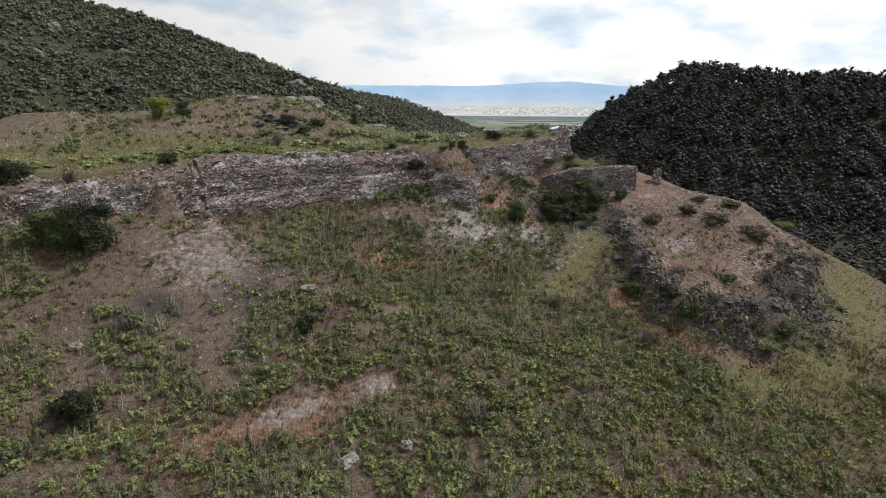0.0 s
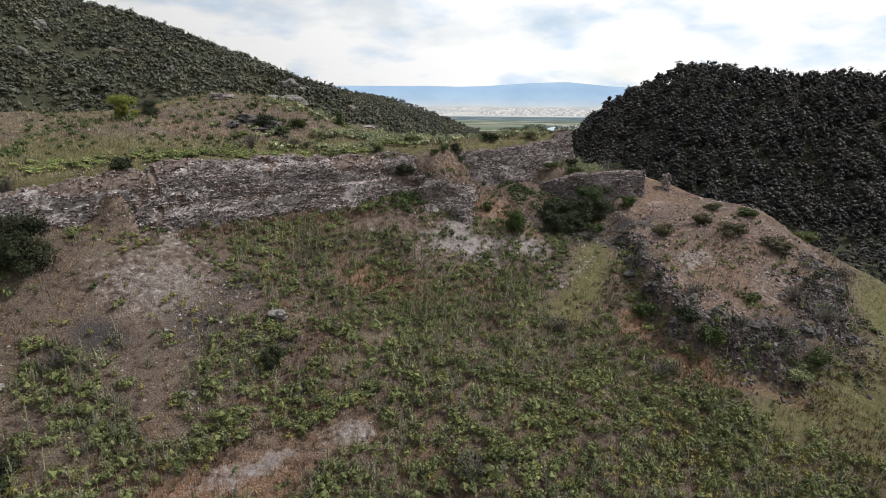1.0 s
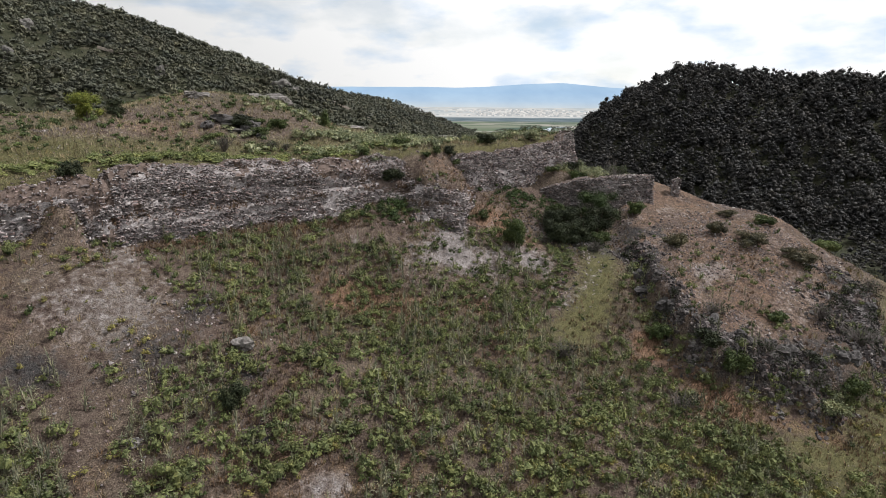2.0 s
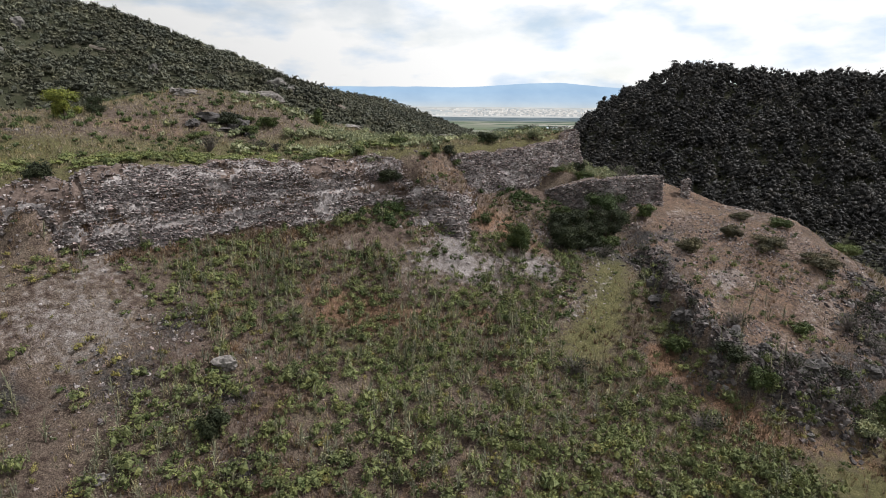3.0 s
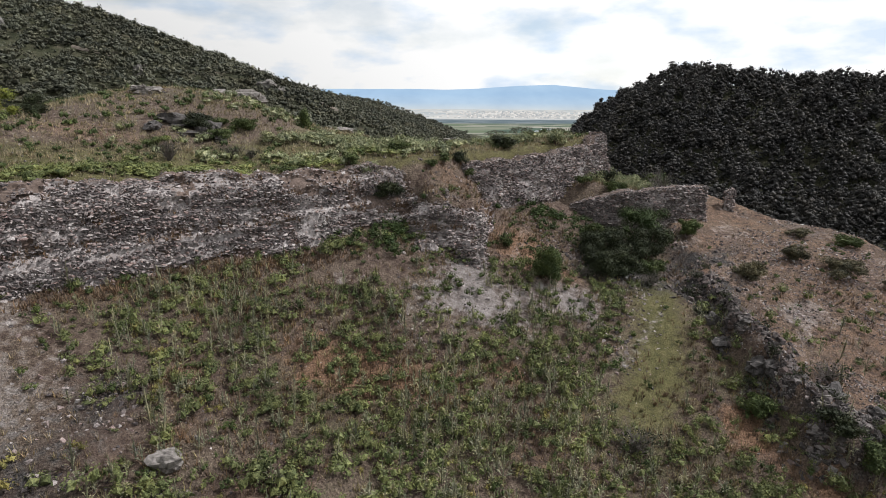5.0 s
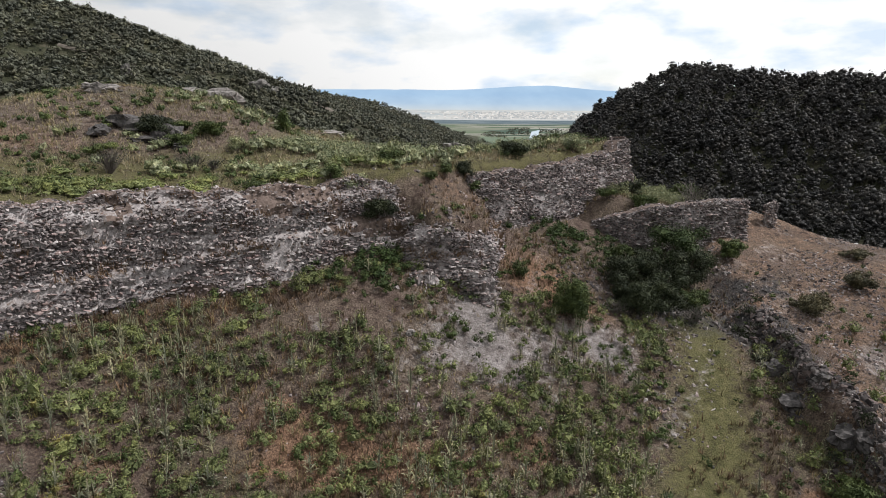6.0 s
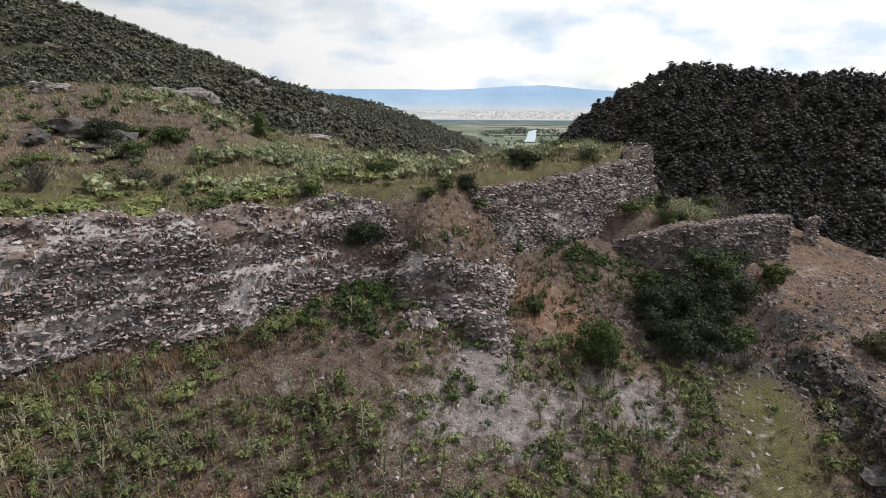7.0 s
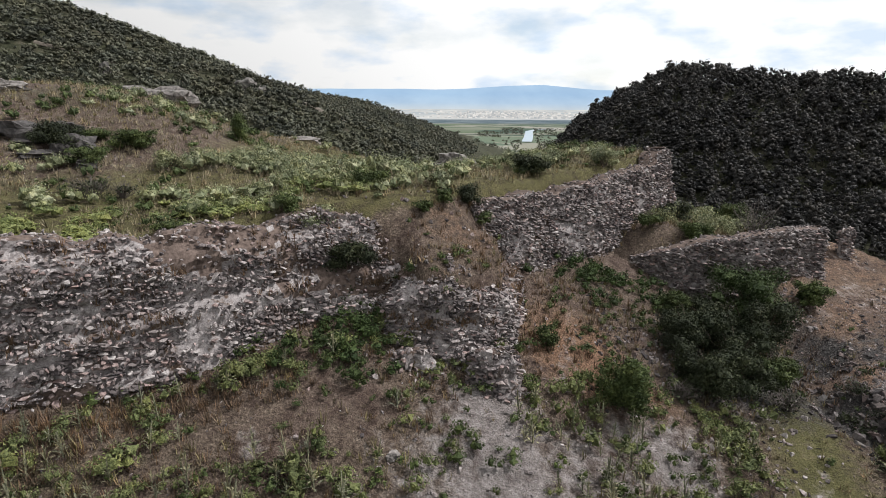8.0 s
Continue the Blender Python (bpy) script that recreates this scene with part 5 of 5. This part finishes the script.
def pine_templates(count, plates):
    """Pines: a trunk under a rounded head of needle sprays, each spray round a small dense heart."""
    out = []
    for k in range(count):
        wide, low = RNG.uniform(0.26, 0.36), RNG.uniform(0.28, 0.40)
        a = np.arange(plates) * 2.4 + RNG.uniform(-0.6, 0.6, plates)
        q = (np.arange(plates) + 0.5) / plates
        reach = wide * np.sqrt(1.02 - q ** 2) * RNG.uniform(0.45, 1.0, plates)
        mid = np.column_stack([np.cos(a) * reach, np.sin(a) * reach, low + (0.90 - low) * q])
        size = RNG.uniform(0.8, 1.2, (plates, 1)) * np.array([0.19, 0.19, 0.15])
        tv, tf = taper([(0, 0, -0.1), (0, 0, 0.5)], [0.022, 0.014], 3)
        n = 11 * plates
        j = np.repeat(np.arange(plates), 11)
        d = RNG.normal(size=(n, 3))
        d[:, 2] = np.abs(d[:, 2]) - 0.2
        d /= np.linalg.norm(d, axis=1, keepdims=True)
        out.append(joined([knobs(mid, size * 0.72, OCTA, 0.3), leaf_cloud(mid[j] + d * size[j] * RNG.uniform(0.75, 1.15, (n, 1)), 0.044, 0.45, out=d, loose=1.1), split((tv, tf))]))
    return out


def thicket_templates(count, lumps, sprigs, size=0.085):
    """Evergreen scrub: an uneven heap of leaf sprays round a small dense heart."""
    out = []
    for k in range(count):
        a = RNG.uniform(0, 6.28, lumps)
        reach = np.sqrt(RNG.rand(lumps)) * 0.30
        mid = np.column_stack([np.cos(a) * reach, np.sin(a) * reach, RNG.uniform(0.22, 0.60, lumps) * (1.15 - reach)])
        r = RNG.uniform(0.16, 0.27, (lumps, 1)) * np.array([1.1, 1.1, 0.9])
        j = RNG.randint(0, lumps, sprigs)
        d = RNG.normal(size=(sprigs, 3))
        d[:, 2] = np.abs(d[:, 2]) - 0.25
        d /= np.linalg.norm(d, axis=1, keepdims=True)
        p = mid[j] + d * r[j] * RNG.uniform(0.8, 1.25, (sprigs, 1))
        out.append(joined([knobs(mid, r * 0.72, OCTA, 0.34), leaf_cloud(p, size, 0.45, out=d, loose=0.9)]))
    return out


PINES = pine_templates(16, 6)


def hill_trees(n, x0, x1, y0, y1, keep):
    x, y = RNG.uniform(x0, x1, n), RNG.uniform(y0, y1, n)
    k = keep(x, y)
    x, y = x[k], y[k]
    return np.column_stack([x, y, ground_z(x, y)])


def east_side(x, y):
    d, _, _ = along(EAST_RIDGE, x, y)
    return (np.abs(d) < 190) & (far_z(x, y) > VALLEY + 3) & (d < 40) & (y > 150) & (RNG.rand(len(x)) < 1.25 + 1.0 * fbm(x / 22, y / 22, 3)) & (x < 0.8 * y + 25)


def east_valley(x, y):
    d, _, _ = along(EAST_RIDGE, x, y)
    return (along(BROW, x, y)[0] < -22) & (d < -120) & (x < 0.8 * y + 25)


def west_side(x, y):
    d, _, _ = along(WEST_RIDGE, x, y)
    return (d > -600) & (d < 14) & (along(BROW, x, y)[0] < -40) & (x > -0.8 * y - 15) & (far_z(x, y) > VALLEY + 27) & (RNG.rand(len(x)) < np.clip(1.25 + 1.7 * fbm(x / 16, y / 16, 3), 0, 1))


lay("pine_forest", PINES, hill_trees(9000, 80, 420, 190, 580, east_side), 6.0, 12.5, "pine", "dark pine forest on the opposite hillside", "forest", tilt=0.06, sink=0.6, flat=False)
lay("valley_pines", PINES, hill_trees(1300, 90, 320, 130, 330, east_valley), 5.5, 10.0, "pine", "dark pines on the floor of the valley", "forest", tilt=0.06, sink=0.4, flat=False)
MAQUIS = thicket_templates(16, 3, 19, 0.092)
WOODS = thicket_templates(8, 3, 9, 0.11)
SCRUB = thicket_templates(10, 5, 60, 0.06)
lay("maquis", MAQUIS, hill_trees(27000, -420, 60, 110, 640, west_side), 2.8, 7.6, "maquis", "dark evergreen scrub on the western hillside", "scrub", sink=0.4, flat=False)
lay("far_woods", WOODS, hill_trees(4800, -320, 180, 600, 1290, west_side), 5.0, 9.0, "maquis", "dark woods on the far end of the ridge", "forest", sink=0.6, flat=False)
lay("brow_scrub", SCRUB, hill_trees(1500, -80, 90, 60, 230, lambda x, y: (along(BROW, x, y)[0] < -6) & (along(BROW, x, y)[0] > -90)), 2.0, 4.5, "maquis", "dark scrub on the steep slope below the castle hill", "scrub", sink=0.3)


def pine_tree(x, y, h):
    z = float(ground_z(x, y))
    ob = tagged(base_empty("pine_tree", x, y, z - 0.3), "tall dark pine with a flat crown on the skyline", "tree", "pines on the skyline")
    v, f = taper([(0, 0, 0), (0.15, 0, h * 0.5), (0.1, 0.1, h * 0.9)], [0.32, 0.22, 0.07], 7)
    part("trunk", mesh_of("trunk", v, f, MAT["bark"]), ob)
    pts = []
    for j in range(9):
        a, r, zz = RNG.uniform(0, 6.28), RNG.uniform(0.05, 0.30) * h, RNG.uniform(0.42, 0.98) * h
        c = np.array([r * math.cos(a), r * math.sin(a), zz])
        pts.append(c + RNG.normal(size=(130, 3)) * np.array([0.085, 0.085, 0.032]) * h)
    v, f = leaf_cloud(np.concatenate(pts), 0.27, out=np.tile((0.0, 0.0, 1.0), (9 * 130, 1)), loose=0.6)
    part("crown", mesh_of("crown", v, f, MAT["pine"]), ob)
    return ob


for x, y, h in ((186, 506, 11), (204, 491, 9), (214, 480, 10), (226, 470, 11), (236, 461, 9), (246, 450, 10), (256, 441, 12), (266, 432, 10), (285, 416, 9)):
    pine_tree(x, y, h)



def track(name, line, width, label):
    """A cut track along a hillside, following the ground."""
    line = np.array(line, float)
    u = np.linspace(0, len(line) - 1, 40)
    x, y = np.interp(u, np.arange(len(line)), line[:, 0]), np.interp(u, np.arange(len(line)), line[:, 1])
    rows = [np.column_stack([x, y + d, ground_z(x, y) + h]) for d, h in ((-width, 0.8), (-width * 0.5, 1.6), (width * 0.6, 2.2))]
    n = len(u)
    i = (np.arange(2)[:, None] * n + np.arange(n - 1)[None]).ravel()
    me = mesh_of(name, np.concatenate(rows), np.column_stack([i, i + 1, i + n + 1, i + n]), MAT["pale_cut"], flat=False)
    return tagged(new(name, me), label, "track", kind="structure")


track("track_upper", [(-172, 300), (-158, 300), (-146, 297), (-134, 292)], 0.9, "pale cut track across the scrubby hillside")
track("track_lower", [(-62, 318), (-48, 330), (-30, 352)], 1.2, "pale cut track across the scrubby hillside")
for x, y, size, turn in ((-86, 310, (9, 5, 7), 0.2), (-80, 313, (5, 4, 5), 0.8), (-131, 277, (4, 3, 6), 0.3), (-189, 262, (5, 4, 7), 0.5), (-205, 300, (6, 5, 7), 0.1)):
    rock("crag", x, y, size, "pale weathered crag on the scrubby hillside", turn=turn, sink=0.15, material="crag")

# ---- the far plain ----


def haze_glow(name, colour):
    """Distance whose bright haze is painted as emission; no lamp shines there."""
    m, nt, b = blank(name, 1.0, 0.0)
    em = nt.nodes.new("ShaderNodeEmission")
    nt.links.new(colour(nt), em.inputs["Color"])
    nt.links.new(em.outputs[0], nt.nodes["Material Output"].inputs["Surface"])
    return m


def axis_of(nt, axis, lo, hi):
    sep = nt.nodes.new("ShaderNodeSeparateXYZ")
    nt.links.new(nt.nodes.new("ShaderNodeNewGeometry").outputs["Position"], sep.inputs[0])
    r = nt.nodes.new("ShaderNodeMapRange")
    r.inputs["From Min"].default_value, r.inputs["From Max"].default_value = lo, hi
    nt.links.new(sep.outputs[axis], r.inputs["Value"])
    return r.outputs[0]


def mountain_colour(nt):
    # haze painted by height: whitish at the foot, blue above
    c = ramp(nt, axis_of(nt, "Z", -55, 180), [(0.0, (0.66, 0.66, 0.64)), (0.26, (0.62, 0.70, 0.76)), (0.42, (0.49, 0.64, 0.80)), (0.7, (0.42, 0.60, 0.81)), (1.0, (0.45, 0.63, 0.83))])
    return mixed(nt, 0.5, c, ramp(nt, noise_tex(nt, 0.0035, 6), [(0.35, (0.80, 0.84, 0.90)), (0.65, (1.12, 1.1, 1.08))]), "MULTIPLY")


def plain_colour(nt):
    """Fields in strips, a dark belt of trees, then ground paled by painted haze before the hills."""
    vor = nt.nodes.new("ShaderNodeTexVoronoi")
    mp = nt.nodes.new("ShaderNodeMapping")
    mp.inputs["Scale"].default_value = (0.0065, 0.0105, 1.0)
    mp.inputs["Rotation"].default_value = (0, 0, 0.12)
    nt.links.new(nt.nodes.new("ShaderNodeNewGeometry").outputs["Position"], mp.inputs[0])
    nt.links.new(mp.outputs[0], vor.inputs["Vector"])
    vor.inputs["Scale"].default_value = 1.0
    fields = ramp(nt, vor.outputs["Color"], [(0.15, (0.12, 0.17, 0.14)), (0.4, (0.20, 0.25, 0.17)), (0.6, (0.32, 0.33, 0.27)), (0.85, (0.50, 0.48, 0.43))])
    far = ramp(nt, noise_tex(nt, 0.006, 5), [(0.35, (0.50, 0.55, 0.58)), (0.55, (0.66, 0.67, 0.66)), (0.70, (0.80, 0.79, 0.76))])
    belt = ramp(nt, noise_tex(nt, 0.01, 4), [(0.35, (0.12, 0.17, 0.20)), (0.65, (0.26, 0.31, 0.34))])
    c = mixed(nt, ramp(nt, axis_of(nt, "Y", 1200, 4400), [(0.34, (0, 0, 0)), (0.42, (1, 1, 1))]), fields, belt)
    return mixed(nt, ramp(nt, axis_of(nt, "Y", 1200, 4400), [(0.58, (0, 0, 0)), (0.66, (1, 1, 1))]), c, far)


def sheet(name, xs, rows, material, label, category):
    """A broad sheet: rows of (y, height along xs)."""
    v = np.concatenate([np.column_stack([xs, y + 0 * xs, z + 0 * xs]) for y, z in rows])
    n = len(xs)
    i = (np.arange(len(rows) - 1)[:, None] * n + np.arange(n - 1)[None]).ravel()
    me = mesh_of(name, v, np.column_stack([i, i + 1, i + n + 1, i + n]), material, flat=False)
    return tagged(new(name, me), label, category, kind="structure")


def foot_z(y):
    return VALLEY + 1.5 + 52 * smooth((np.asarray(y, float) - 3350) / 1250.0)


MX = np.linspace(-1700, 1900, 180)
CREST = 146 + 36 * np.exp(-((MX - 760) / 420) ** 2) + 7 * fbm(MX / 300, MX * 0, 4)
sheet("backdrop_mountain", MX, [(4420 + 300 * k - 100 * np.cos(MX / 900), foot_z(4420) + (CREST - foot_z(4420)) * k ** 0.8) for k in np.linspace(0, 1, 10)], haze_glow("far_mountain", mountain_colour), "hazy blue mountain range beyond the plain", "mountain")
sheet("backdrop_plain", np.linspace(-1500, 1700, 60), [(y, float(foot_z(y))) for y in np.linspace(1450, 4460, 60)], haze_glow("far_plain", plain_colour), "hazy plain of fields before the mountains", "plain")


def boxes(places, sizes):
    unit = np.array([(x, y, z) for z in (0, 1) for y in (-0.5, 0.5) for x in (-0.5, 0.5)], float)
    quads = np.array([(0, 1, 5, 4), (1, 3, 7, 5), (3, 2, 6, 7), (2, 0, 4, 6), (4, 5, 7, 6)])
    v = unit[None] * sizes[:, None, :] + places[:, None, :]
    return v.reshape(-1, 3), (quads[None] + (np.arange(len(places)) * 8)[:, None, None]).reshape(-1, 4)


def town_colour(nt):
    # unlit house fronts: the haze's brightening is put into their emission colour
    rnd = nt.nodes.new("ShaderNodeNewGeometry").outputs["Random Per Island"]
    return ramp(nt, rnd, [(0.0, (0.42, 0.45, 0.48)), (0.4, (0.56, 0.56, 0.55)), (0.75, (0.70, 0.68, 0.66)), (1.0, (0.85, 0.83, 0.80))])


n_town = 850
tx = np.where(RNG.rand(n_town) < 0.7, RNG.normal(size=n_town) * 190 + 520, RNG.normal(size=n_town) * 420 + 480)
ty = 3480 + 620 * RNG.rand(n_town) ** 1.4
v, f = boxes(np.column_stack([tx, ty, foot_z(ty)]), np.column_stack([RNG.uniform(6, 18, n_town), RNG.uniform(8, 18, n_town), RNG.uniform(4, 10, n_town)]))
tagged(new("town", mesh_of("town", v, f, haze_glow("far_houses", town_colour))), "pale houses of a distant town on the plain", "town", kind="stuff")


def strip(name, line, width, material, label, category, lift=0.6):
    line = np.array(line, float)
    d = np.gradient(line, axis=0)
    d /= np.linalg.norm(d, axis=1, keepdims=True)
    side = np.column_stack([-d[:, 1], d[:, 0]]) * width / 2
    z = np.full((len(line), 1), VALLEY + lift)
    v = np.concatenate([np.hstack([line + side, z]), np.hstack([line - side, z])])
    n = len(line)
    i = np.arange(n - 1)
    return tagged(new(name, mesh_of(name, v, np.column_stack([i + n, i + n + 1, i + 1, i]), material)), label, category, kind="structure")


water, wnt, wb = blank("river_water", 0.35, 0.5)
wb.inputs["Base Color"].default_value = (0.26, 0.32, 0.36, 1)
bumped(wnt, wb, noise_tex(wnt, 0.3, 3), 0.05, 0.2)
strip("water", [(178, 1150), (205, 1300), (232, 1460), (262, 1640), (300, 1760), (370, 1840)], 20, water, "pale river crossing the plain", "river", lift=2.0)
lay("river_trees", MAQUIS, hill_trees(3600, -40, 420, 820, 1900, lambda x, y: (np.abs(x - 0.1623 * (y - 34.7)) > 14) & (np.abs(x - 0.1623 * (y - 34.7)) < 130) & (fbm(x / 60, y / 220, 3) > -0.02)), 3.5, 9, "maquis", "dark trees along the river banks", "trees", sink=0.3, flat=False)
